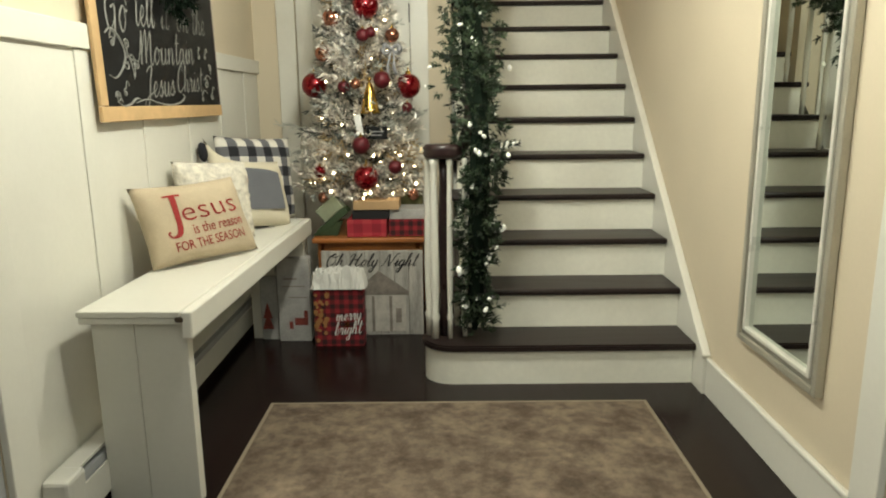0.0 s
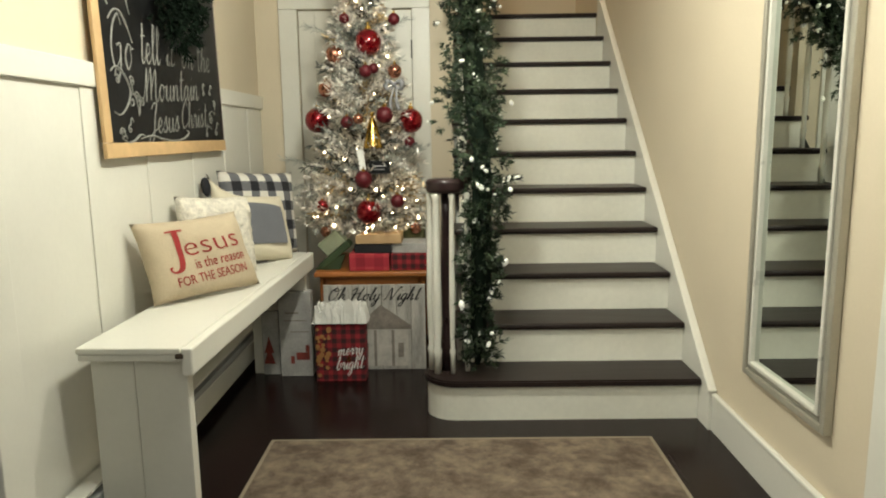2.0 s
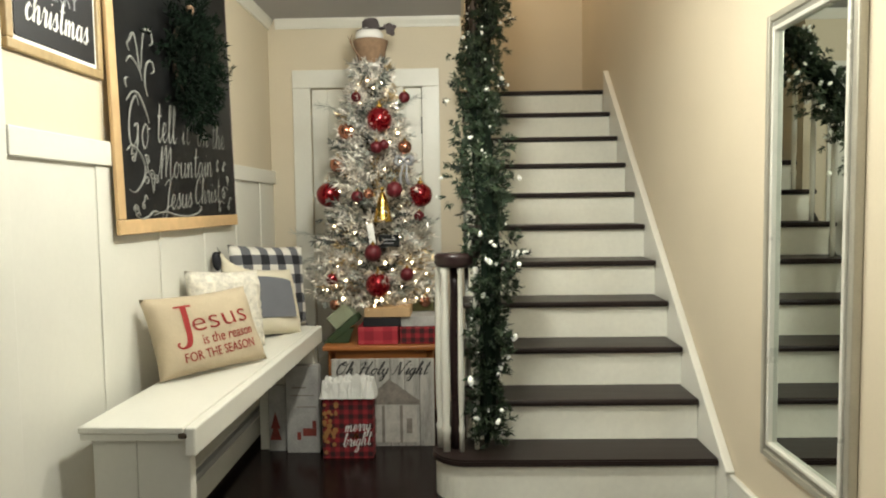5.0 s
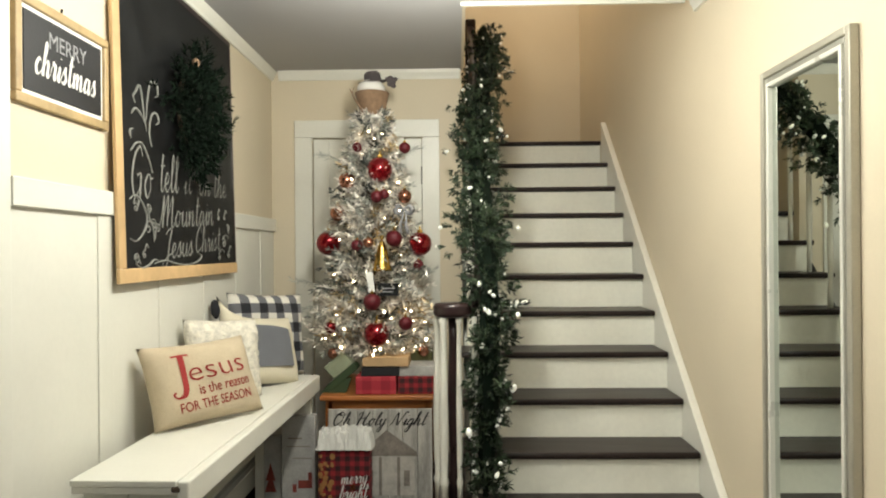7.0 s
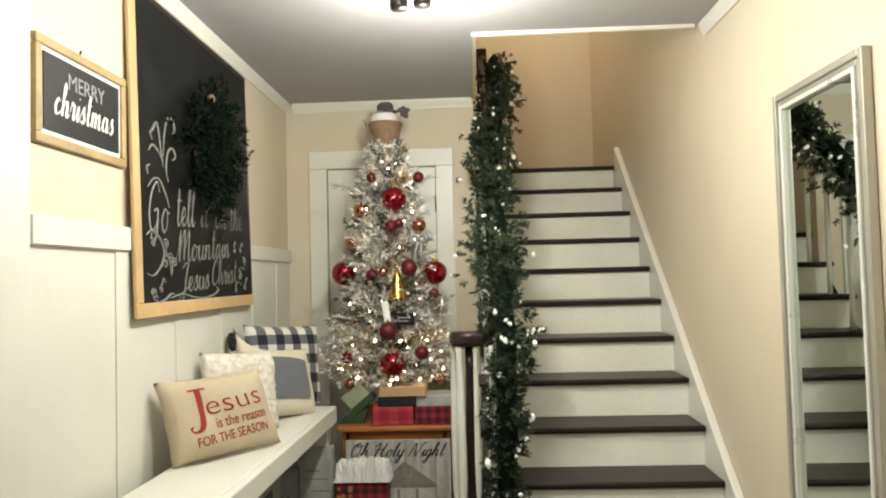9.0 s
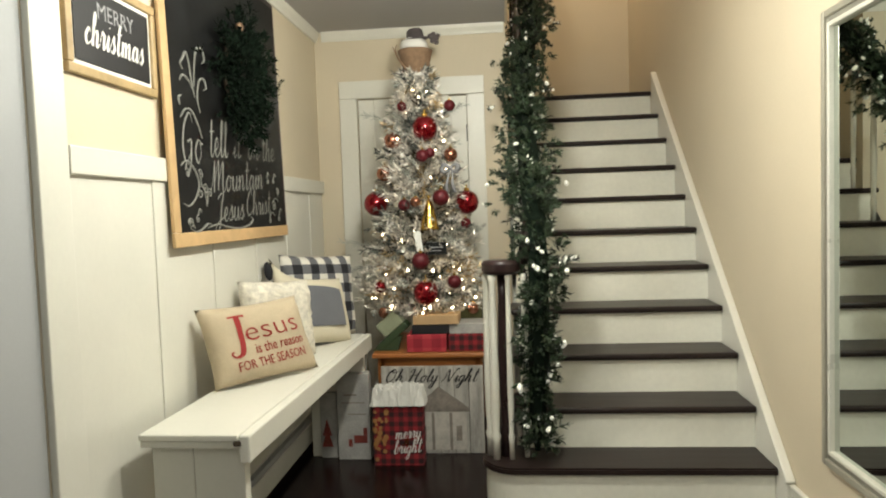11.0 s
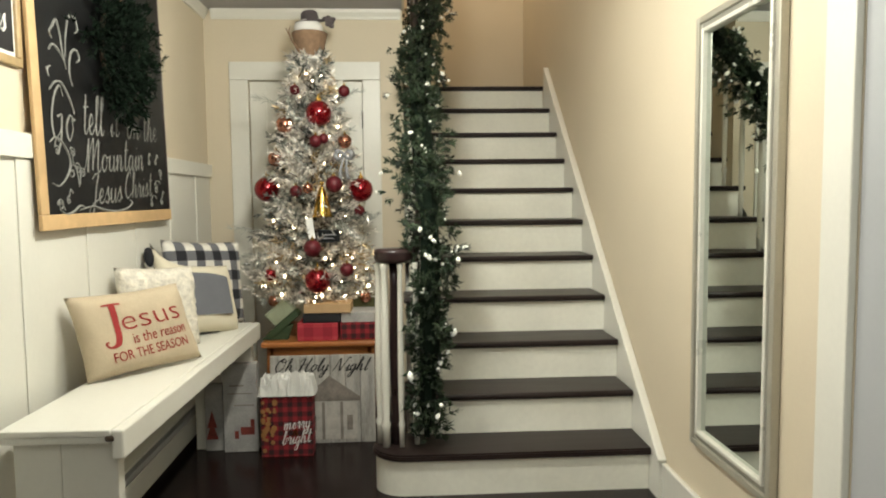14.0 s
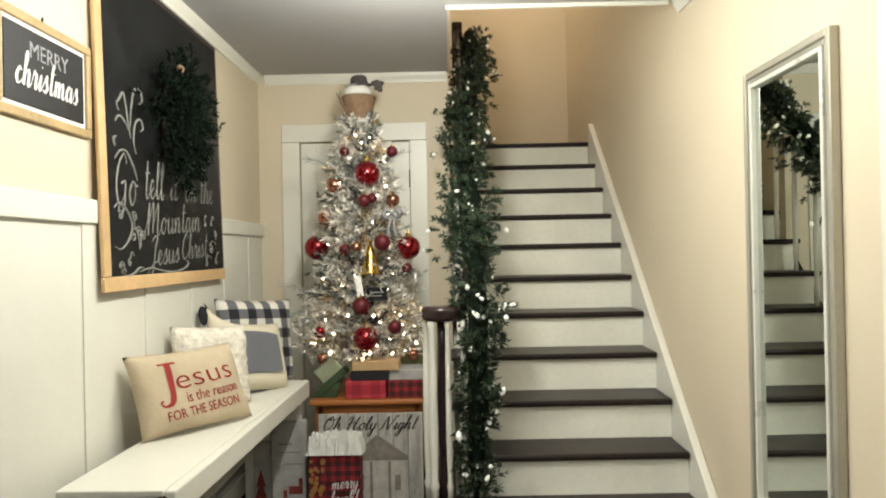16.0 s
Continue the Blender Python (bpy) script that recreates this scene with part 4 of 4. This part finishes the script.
SF = Matrix.Translation((0, 3.6495, 0)) @ FACING
prism(bm, [(-0.56, 0.245), (-0.43, 0.36), (-0.27, 0.245), (-0.27, 0.225), (-0.56, 0.225)], 0, 0.002, SF)
part("roof_print", bm, BARNGREY, board, "faded grey stable roof")
part("stable_print", boxes((-0.545, -0.285, 3.6475, 3.6492, 0.02, 0.224)), BARNLIGHT, board, "faded pale stable front")
part("bar_print", boxes((-0.47, -0.455, 3.6462, 3.6474, 0.02, 0.22), (-0.375, -0.36, 3.6462, 3.6474, 0.02, 0.22), (-0.34, -0.31, 3.6462, 3.6474, 0.07, 0.15), (-0.53, -0.50, 3.6462, 3.6474, 0.07, 0.15)), BARNGREY, board)

# gift bag
bag = thing("gift_bag", (-0.63, 3.51, 0), "red and black check gift bag with crumpled white tissue", "gift bag")
bm = boxes((-0.752, -0.496, 3.47, 3.57, 0, 0.316))
bmesh.ops.bevel(bm, geom=bm.edges[:], offset=0.003, segments=1, affect="EDGES")
part("body", bm, PLAIDRED, bag)
script("merry", 0.032, LETTER, bag, (-0.640, 3.4675, 0.138), FACING, 0.130, 0.0060, slant=0.3, rise=0.08)
writing("lettering", "&", 0.05, GOLD, bag, (-0.60, 3.4675, 0.105), FACING, 0.2)
script("bright", 0.034, LETTER, bag, (-0.650, 3.4675, 0.062), FACING, 0.140, 0.0060, slant=0.3, rise=0.08)
rng = random.Random(11)
bm = bmesh.new()
rows = []
for i in range(31):
    row = []
    for j in range(17):
        u, v = i / 30, j / 16
        edge = min(1, 12 * min(u, 1 - u)) * min(1, 8 * min(v, 1 - v))
        q = Vector((u * 9, v * 5, 0))
        lift = 0.322 - 0.012 * (1 - edge) + edge * (0.070 + 0.05 * noise.noise(q) + 0.03 * noise.noise(q * 2.7))
        row.append(bm.verts.new((-0.765 + 0.285 * u + 0.012 * noise.noise(q * 1.7), 3.455 + 0.125 * v + 0.010 * noise.noise(q * 1.9 + Vector((3, 0, 0))), lift)))
    rows.append(row)
for i in range(30):
    for j in range(16):
        bm.faces.new((rows[i][j], rows[i + 1][j], rows[i + 1][j + 1], rows[i][j + 1]))
part("tissue_paper", bm, TISSUE, bag, "crumpled white tissue paper")
for _ in range(26):
    bm = bmesh.new()
    x, z = rng.uniform(-0.745, -0.68), rng.uniform(0.03, 0.28)
    r = rng.uniform(0.007, 0.015)
    prism(bm, [(x + r * math.cos(a), z + r * math.sin(a)) for a in np.linspace(0, 6.28, 7, endpoint=False)], 0, 0.001 + 0.0004 * rng.random(), Matrix.Translation((0, 3.4695, 0)) @ FACING)
    part("leaf_print", bm, OCHRE, bag, "golden leaf print")

# printed boxes by the bench end
carton = thing("gift_box", (-0.87, 3.57, 0), "pale printed gift box with red figures standing on the floor", "box", "gift boxes on the floor")
part("body", boxes((-0.955, -0.785, 3.555, 3.62, 0, 0.455), bevel=0.003), BOXGREY, carton)
part("red_print", boxes((-0.87, -0.80, 3.5535, 3.5549, 0.09, 0.13), (-0.90, -0.88, 3.5535, 3.5549, 0.07, 0.11), (-0.82, -0.80, 3.5535, 3.5549, 0.131, 0.17)), REDPRINT, carton, "red deer print")
part("grey_print", boxes((-0.93, -0.81, 3.5535, 3.5549, 0.30, 0.305), (-0.92, -0.85, 3.5535, 3.5549, 0.34, 0.347), (-0.90, -0.80, 3.5535, 3.5549, 0.24, 0.245)), BARNGREY, carton)
carton = thing("gift_box", (-1.02, 3.62, 0), "narrow pale gift box with red tree print by the bench", "box", "gift boxes on the floor")
part("body", boxes((-1.055, -0.965, 3.585, 3.66, 0, 0.35), bevel=0.003), BOXGREY, carton)
part("red_print", prism(prism(bmesh.new(), [(-1.05, 0.06), (-0.99, 0.06), (-1.02, 0.16)], 0, 0.001, Matrix.Translation((0, 3.584, 0)) @ FACING), [(-1.045, 0.12), (-0.995, 0.12), (-1.02, 0.21)], 0, 0.0014, Matrix.Translation((0, 3.584, 0)) @ FACING), REDPRINT, carton, "red fir print")

# gifts on the table
solid("wrapped_gift", boxes((-0.60, -0.385, 3.72, 3.95, TZ + 0.001, TZ + 0.097), bevel=0.005), WRAP, "shiny red wrapped gift on the table", "gift", "gifts on the table", base=(-0.49, 3.83, TZ))
solid("wrapped_gift", boxes((-0.375, -0.175, 3.73, 3.95, TZ + 0.001, TZ + 0.095), bevel=0.005), PLAIDRED, "red and black check wrapped gift on the table", "gift", "gifts on the table", base=(-0.28, 3.83, TZ))
solid("flat_box", boxes((-0.57, -0.37, 3.725, 3.92, TZ + 0.098, TZ + 0.146), bevel=0.003), BLACK, "flat dark box on a red gift", "box", "gifts on the table", base=(-0.47, 3.82, TZ + 0.098))
solid("flat_box", boxes((-0.368, -0.172, 3.735, 3.92, TZ + 0.096, TZ + 0.150), bevel=0.003), BOXGREY, "flat pale grey box on a check gift", "box", "gifts on the table", base=(-0.27, 3.82, TZ + 0.096))
solid("flat_box", boxes((-0.562, -0.315, 3.715, 3.90, TZ + 0.151, TZ + 0.201), bevel=0.003), TAN, "flat kraft brown box on dark box", "box", "gifts on the table", base=(-0.44, 3.81, TZ + 0.151))
green = thing("tied_gift", (-0.70, 3.78, TZ), "pale sage gift with dark green band leaning on the table", "gift")
GT = Matrix.Translation((-0.735, 3.775, TZ + 0.004)) @ pose(0, 0, 0, 0, -40, 0)
part("body", box(bmesh.new(), 0.052, 0.185, 0.0, 0.10, 0.046, 0.130, 0.006, GT), SAGE, green)
part("band", box(bmesh.new(), -0.020, 0.190, -0.004, 0.104, 0.006, 0.045, 0.006, GT), GREENCARD, green, "dark green band")
part("foot_fold", prism(bmesh.new(), [(-0.80, TZ + 0.002), (-0.66, TZ + 0.002), (-0.63, TZ + 0.085), (-0.70, TZ + 0.060)], -0.05, 0.0, Matrix.Translation((0, 3.775, 0)) @ FACING), GREENCARD, green, "dark green folded end")
solid("flat_box", boxes((-0.585, -0.20, 3.93, 4.10, TZ + 0.100, TZ + 0.215), bevel=0.005), OLIVE, "olive green box behind the stacked gifts", "box", "gifts on the table", base=(-0.39, 4.0, TZ + 0.100))
solid("wrapped_gift", boxes((-0.59, -0.20, 3.955, 4.12, TZ + 0.001, TZ + 0.099), bevel=0.005), PLAIDRED, "red check wrapped gift under an olive box", "gift", "gifts on the table", base=(-0.39, 4.0, TZ))

# ---- tree ----
rng = random.Random(21)
TCX, TCY = -0.535, 4.02
tree = thing("christmas_tree", (TCX, TCY, TZ), "slim silver white tinsel christmas tree standing on the table", "christmas tree")
part("stand", lathe(bmesh.new(), ((0.09, 0.001), (0.095, 0.02), (0.03, 0.035), (0.02, 0.06)), (TCX, TCY, TZ), 18), BARK, tree, smooth=True)
part("trunk", tube(bmesh.new(), [(TCX, TCY, TZ + 0.05 + 0.1 * i) for i in range(16)], [0.018 - 0.0008 * i for i in range(16)], 8), BARK, tree)


def tree_r(z):
    """Radius of the tree at a height."""
    t = (z - 0.68) / 1.40
    return 0.085 + 0.295 * (1 - t) ** 0.95 if t > 0.08 else 0.30 + 0.5 * t


bm, twig = bmesh.new(), bmesh.new()
tips = []
for k in range(900):
    z = 0.72 + 1.34 * (rng.random() ** 1.15)
    a = rng.uniform(0, 2 * math.pi)
    r = tree_r(z) * (rng.uniform(0.70, 1.02) if k % 7 else rng.uniform(1.0, 1.2))
    out = Vector((math.cos(a), math.sin(a), 0))
    p0, p1 = Vector((TCX, TCY, z - 0.05)), Vector((TCX, TCY, z + 0.02)) + out * r
    if k % 3 == 0:
        tube(twig, (p0, p1), [0.003, 0.0015], 4)
    tips.append((p1, out))
    slot = rng.choices((0, 1, 2, 3), (60, 24, 8, 8))[0]
    spots = [(p0.lerp(p1, s), (out * 1.0 + Vector((rng.gauss(0, 0.3), rng.gauss(0, 0.3), rng.gauss(0.1, 0.35))))) for s in np.linspace(0.45, 1.0, 5)]
    sprigs(bm, spots, 8, 0.044, 0.0044, 1.25, slot, rng)
part("branch", twig, BARK, tree)
part("foliage", bm, [SILVERTINSEL, FLOCK, GOLDTINSEL, GAPTINSEL], tree, "silver white tinsel needles")
for x, z, wx, dz in ((-0.16, 1.80, -0.16, 0.05), (0.15, 1.83, 0.14, 0.06), (-0.27, 1.10, -0.2, 0.03), (-0.3, 0.98, -0.15, -0.02), (0.27, 1.14, 0.08, 0.05)):
    p = Vector((TCX + x, TCY - 0.05, z))
    bm = bmesh.new()
    sprigs(bm, [(p + Vector((wx * s, 0, dz * s)), (wx, rng.gauss(0, 0.04), dz)) for s in np.linspace(0, 0.8, 7)], 10, 0.05, 0.0016, 0.9, 0, rng)
    part("loose_sprig", bm, FLOCK, tree, "grey green frosted sprig")

bm = bmesh.new()
for k in range(90):
    z = 0.74 + 1.25 * rng.random() ** 1.8
    a = rng.uniform(math.pi, 2 * math.pi) if k % 4 else rng.uniform(0, 6.28)
    r = tree_r(z) * rng.uniform(0.62, 0.95)
    ball(bm, (TCX + r * math.cos(a), TCY + r * math.sin(a), z), rng.uniform(0.003, 0.006) if k % 5 else rng.uniform(0.006, 0.0085), 1.3, 1)
tagged(part("string_light", bm, TREEBULB, tree, "small warm lit bulbs"), kind="stuff")


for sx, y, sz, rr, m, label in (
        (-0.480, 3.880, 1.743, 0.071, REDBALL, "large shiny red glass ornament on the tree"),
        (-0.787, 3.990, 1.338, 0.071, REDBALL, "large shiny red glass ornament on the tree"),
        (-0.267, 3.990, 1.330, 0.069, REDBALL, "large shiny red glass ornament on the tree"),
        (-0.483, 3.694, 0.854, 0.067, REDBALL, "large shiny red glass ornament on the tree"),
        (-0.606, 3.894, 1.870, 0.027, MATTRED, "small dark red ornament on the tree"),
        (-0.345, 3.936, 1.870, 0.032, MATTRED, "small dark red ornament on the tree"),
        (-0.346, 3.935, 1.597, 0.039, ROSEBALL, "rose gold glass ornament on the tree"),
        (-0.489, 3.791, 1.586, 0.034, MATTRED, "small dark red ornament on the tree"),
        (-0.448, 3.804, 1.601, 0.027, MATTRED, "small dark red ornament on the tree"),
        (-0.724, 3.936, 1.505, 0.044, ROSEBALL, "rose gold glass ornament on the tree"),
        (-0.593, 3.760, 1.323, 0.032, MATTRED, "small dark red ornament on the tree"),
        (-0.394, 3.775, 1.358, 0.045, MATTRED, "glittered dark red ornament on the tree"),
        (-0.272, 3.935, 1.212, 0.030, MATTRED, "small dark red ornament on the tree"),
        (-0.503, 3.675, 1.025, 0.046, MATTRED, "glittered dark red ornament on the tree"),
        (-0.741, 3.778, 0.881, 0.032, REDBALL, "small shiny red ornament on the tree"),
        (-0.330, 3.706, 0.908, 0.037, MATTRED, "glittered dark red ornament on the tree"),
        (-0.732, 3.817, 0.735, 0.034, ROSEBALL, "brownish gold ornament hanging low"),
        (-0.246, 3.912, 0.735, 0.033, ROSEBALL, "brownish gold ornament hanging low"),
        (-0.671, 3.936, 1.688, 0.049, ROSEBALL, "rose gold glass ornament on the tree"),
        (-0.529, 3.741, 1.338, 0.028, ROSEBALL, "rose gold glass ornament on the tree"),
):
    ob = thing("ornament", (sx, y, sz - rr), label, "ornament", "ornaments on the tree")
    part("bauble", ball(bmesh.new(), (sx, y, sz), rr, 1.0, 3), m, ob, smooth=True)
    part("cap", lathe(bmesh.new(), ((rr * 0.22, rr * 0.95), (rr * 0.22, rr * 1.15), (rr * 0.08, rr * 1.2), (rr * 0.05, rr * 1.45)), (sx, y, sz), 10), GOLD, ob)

BOWX, BOWZ = -0.344, 1.516
bow = thing("ribbon_bow", (-0.344, 3.83, 1.516), "grey satin ribbon bow with hanging tails on the tree", "bow")
for side in (-1, 1):
    loop = [(BOWX + side * 0.045 * math.sin(a), 3.83 - 0.012 * math.sin(a), BOWZ + 0.02 * math.sin(2 * a)) for a in np.linspace(0, math.pi, 12)]
    part("loop", tube(bmesh.new(), loop, [0.006 + 0.008 * math.sin(k * math.pi / 11) for k in range(12)], 8), RIBBON, bow, smooth=True)
    tail = [(BOWX + side * (0.006 + 0.016 * t) + 0.004 * math.sin(7 * t), 3.83 - 0.012 * math.sin(3 * t), BOWZ - 0.13 * t) for t in np.linspace(0, 1, 10)]
    part("tail", tube(bmesh.new(), tail, [0.005 + 0.006 * k / 9 for k in range(10)], 6), RIBBON, bow, smooth=True)
part("knot", ball(bmesh.new(), (BOWX, 3.818, BOWZ), 0.012), RIBBON, bow, smooth=True)

bell = thing("bell_ornament", (-0.455, 3.80, 1.19), "gold metal bell ornament hanging on the tree", "ornament")
part("bell", lathe(bmesh.new(), ((0.052, 0.0), (0.050, 0.012), (0.040, 0.06), (0.026, 0.12), (0.014, 0.155), (0.004, 0.165)), (-0.462, 3.80, 1.185), 22), GOLD, bell, smooth=True)
part("knob", ball(bmesh.new(), (-0.462, 3.80, 1.362), 0.012), GOLD, bell, smooth=True)
tag = thing("tag_ornament", (-0.43, 3.77, 1.06), "small black lettered tag hanging on the tree", "ornament")
part("plate", boxes((-0.484, -0.372, 3.766, 3.774, 1.050, 1.118), bevel=0.002), SLATE, tag)
part("text_bar", boxes((-0.465, -0.39, 3.7645, 3.7658, 1.088, 1.094), (-0.46, -0.40, 3.7645, 3.7658, 1.070, 1.075)), GREYLETTER, tag)
part("cord", tube(bmesh.new(), ((-0.47, 3.77, 1.118), (-0.428, 3.775, 1.165), (-0.385, 3.77, 1.118)), 0.0015, 5), BARK, tag)
tag = thing("tag_ornament", (-0.53, 3.77, 1.10), "small white paper tag hanging on the tree", "ornament")
part("plate", box(bmesh.new(), -0.018, 0.018, -0.002, 0.002, -0.055, 0.055, 0.001, Matrix.Translation((-0.522, 3.765, 1.125)) @ pose(0, 0, 0, 0, -8, 0)), PAPER, tag)

# snowman figure on the top, one plain mesh
bm = bmesh.new()
lathe(bm, ((0.062, 0.0), (0.070, 0.02), (0.092, 0.12), (0.100, 0.145), (0.094, 0.150), (0.06, 0.140)), (TCX, TCY, 2.050), 22)
tube(bm, ((TCX - 0.04, TCY - 0.085, 2.075), (TCX - 0.085, TCY - 0.09, 2.14), (TCX - 0.115, TCY - 0.09, 2.205)), [0.006, 0.005, 0.003], 6)
tube(bm, ((TCX - 0.09, TCY - 0.09, 2.15), (TCX - 0.10, TCY - 0.09, 2.19), (TCX - 0.09, TCY - 0.095, 2.215)), [0.004, 0.003, 0.002], 6)
k0 = len(bm.faces)
ball(bm, (TCX - 0.005, TCY - 0.01, 2.222), 0.080, 0.62, 3)
lathe(bm, ((0.03, 0.0), (0.042, 0.006), (0.036, 0.016)), (TCX + 0.02, TCY - 0.08, 2.036), 14)
k1 = len(bm.faces)
hat = bmesh.new()
lathe(hat, ((0.080, 0.0), (0.084, 0.006), (0.050, 0.014), (0.046, 0.050), (0.030, 0.064)), (0, 0, 0), 18)
bmesh.ops.transform(hat, matrix=Matrix.Translation((TCX + 0.005, TCY, 2.258)) @ pose(0, 0, 0, 8, -6, 0), verts=hat.verts)
fold = bpy.data.meshes.new("hat")
hat.to_mesh(fold)
hat.free()
bm.from_mesh(fold)
bpy.data.meshes.remove(fold)
for k in range(11):  # ruffled flower on the brim
    a = 2.4 * k
    ball(bm, (TCX + 0.115 + 0.03 * math.cos(a) * (k / 11), TCY - 0.05, 2.255 + 0.035 * math.sin(a) * (k / 11)), 0.017, 0.8, 1)
bm.faces.ensure_lookup_table()
for i, f in enumerate(bm.faces):
    f.material_index = 0 if i < k0 else 1 if i < k1 else 2
solid("snowman_figure", bm, [BURLAP, SNOW, FELT], "white felt snowman in a brown basket on the tree", "figurine", base=(TCX, TCY, 2.036), smooth=True)

# ---- garland on the handrail ----
rng = random.Random(33)
garland = thing("garland", (0.06, 3.10, RISE), "green pine garland with pale bulbs wound on the handrail", "garland")
spine = [Vector(p) for p in ((0.060, 3.03, 0.235), (0.065, 3.03, 0.40), (0.075, 3.03, 0.62), (0.078, 3.04, 0.85), (0.088, 3.08, 1.06), (0.085, 3.18, 1.22), (0.078, 3.32, 1.36))]
spine += [Vector((x, y, rail_z(y) + 0.01)) for y, x in ((3.5, 0.074), (3.7, 0.070), (3.9, 0.066), (4.1, 0.066), (4.3, 0.080), (4.5, 0.110), (4.7, 0.140), (4.9, 0.160), (5.1, 0.168), (5.28, 0.165))]
length = [0.0]
for a, b in zip(spine, spine[1:]):
    length.append(length[-1] + (b - a).length)


def along(s):
    i = max(k for k in range(len(length)) if length[k] <= s) if s < length[-1] else len(length) - 2
    f = (s - length[i]) / (length[i + 1] - length[i])
    return spine[i].lerp(spine[i + 1], f), (spine[i + 1] - spine[i]).normalized()


# near-black tube added inside the needles to paint the shaded interior
part("core", tube(bmesh.new(), spine, [0.012, 0.035, 0.045, 0.045, 0.045, 0.045] + [0.055] * (len(spine) - 7) + [0.02], 7), DARKNEEDLE, garland, "near black filler for the shade inside the garland")
bm, bulbs = bmesh.new(), []
total = length[-1]
for k in range(2300):
    s = rng.uniform(0, total - 0.001)
    p, way = along(s)
    side = way.orthogonal().normalized()
    turn = rng.uniform(0, 6.283)
    d = Matrix.Rotation(turn, 3, way) @ side
    clump = noise.noise(Vector((s * 5.5, 1.3 * math.cos(turn), 1.3 * math.sin(turn))))
    full = (0.068 + 0.046 * min(1, s / 1.6) - 0.025 * max(0, s / total - 0.75) * 4) * (1.0 + 1.15 * clump)
    if s > 1.3:
        d.z -= 0.25
    stray = 1.4 if k % 17 == 0 else 1.0
    q = p + d * full * (0.35 + 0.65 * rng.random() ** 0.5) * stray
    q.z = max(q.z, RISE + 0.02)
    out = d + way * rng.uniform(-0.6, 0.8)
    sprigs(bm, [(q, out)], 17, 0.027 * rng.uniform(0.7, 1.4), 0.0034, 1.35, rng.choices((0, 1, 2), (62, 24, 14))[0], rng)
    if k % 18 == 0:
        c = p + d * full * rng.uniform(0.85, 1.12) * stray
        c.z = max(c.z, RISE + 0.02)
        bulbs.append((c, rng.uniform(0.45, 1.25)))
for x, y, z in ((0.20, 3.16, 1.05), (0.235, 3.16, 1.055), (0.17, 3.02, 0.70), (-0.02, 3.0, 0.52)):
    sprigs(bm, [(Vector((x - 0.02, y, z)), (1, 0, 0.2))], 14, 0.04, 0.005, 0.9, 0, rng)
    bulbs.append((Vector((x + 0.01, y - 0.01, z)), 1.4))
part("foliage", bm, [NEEDLE, PALENEEDLE, SHADENEEDLE], garland, "dark green pine needles")
bulb_mesh = mesh_of("bulb", lathe(bmesh.new(), ((0.004, -0.012), (0.008, -0.008), (0.010, 0.002), (0.006, 0.012), (0.002, 0.016)), turns=8), BULB, True)
for c, s in bulbs:
    ob = new("bulb", bulb_mesh)
    ob.parent = garland
    ob.matrix_basis = Matrix.Translation(c - BASE[garland]) @ pose(0, 0, 0, rng.uniform(-80, 80), rng.uniform(-80, 80)) @ Matrix.Scale(s, 4)
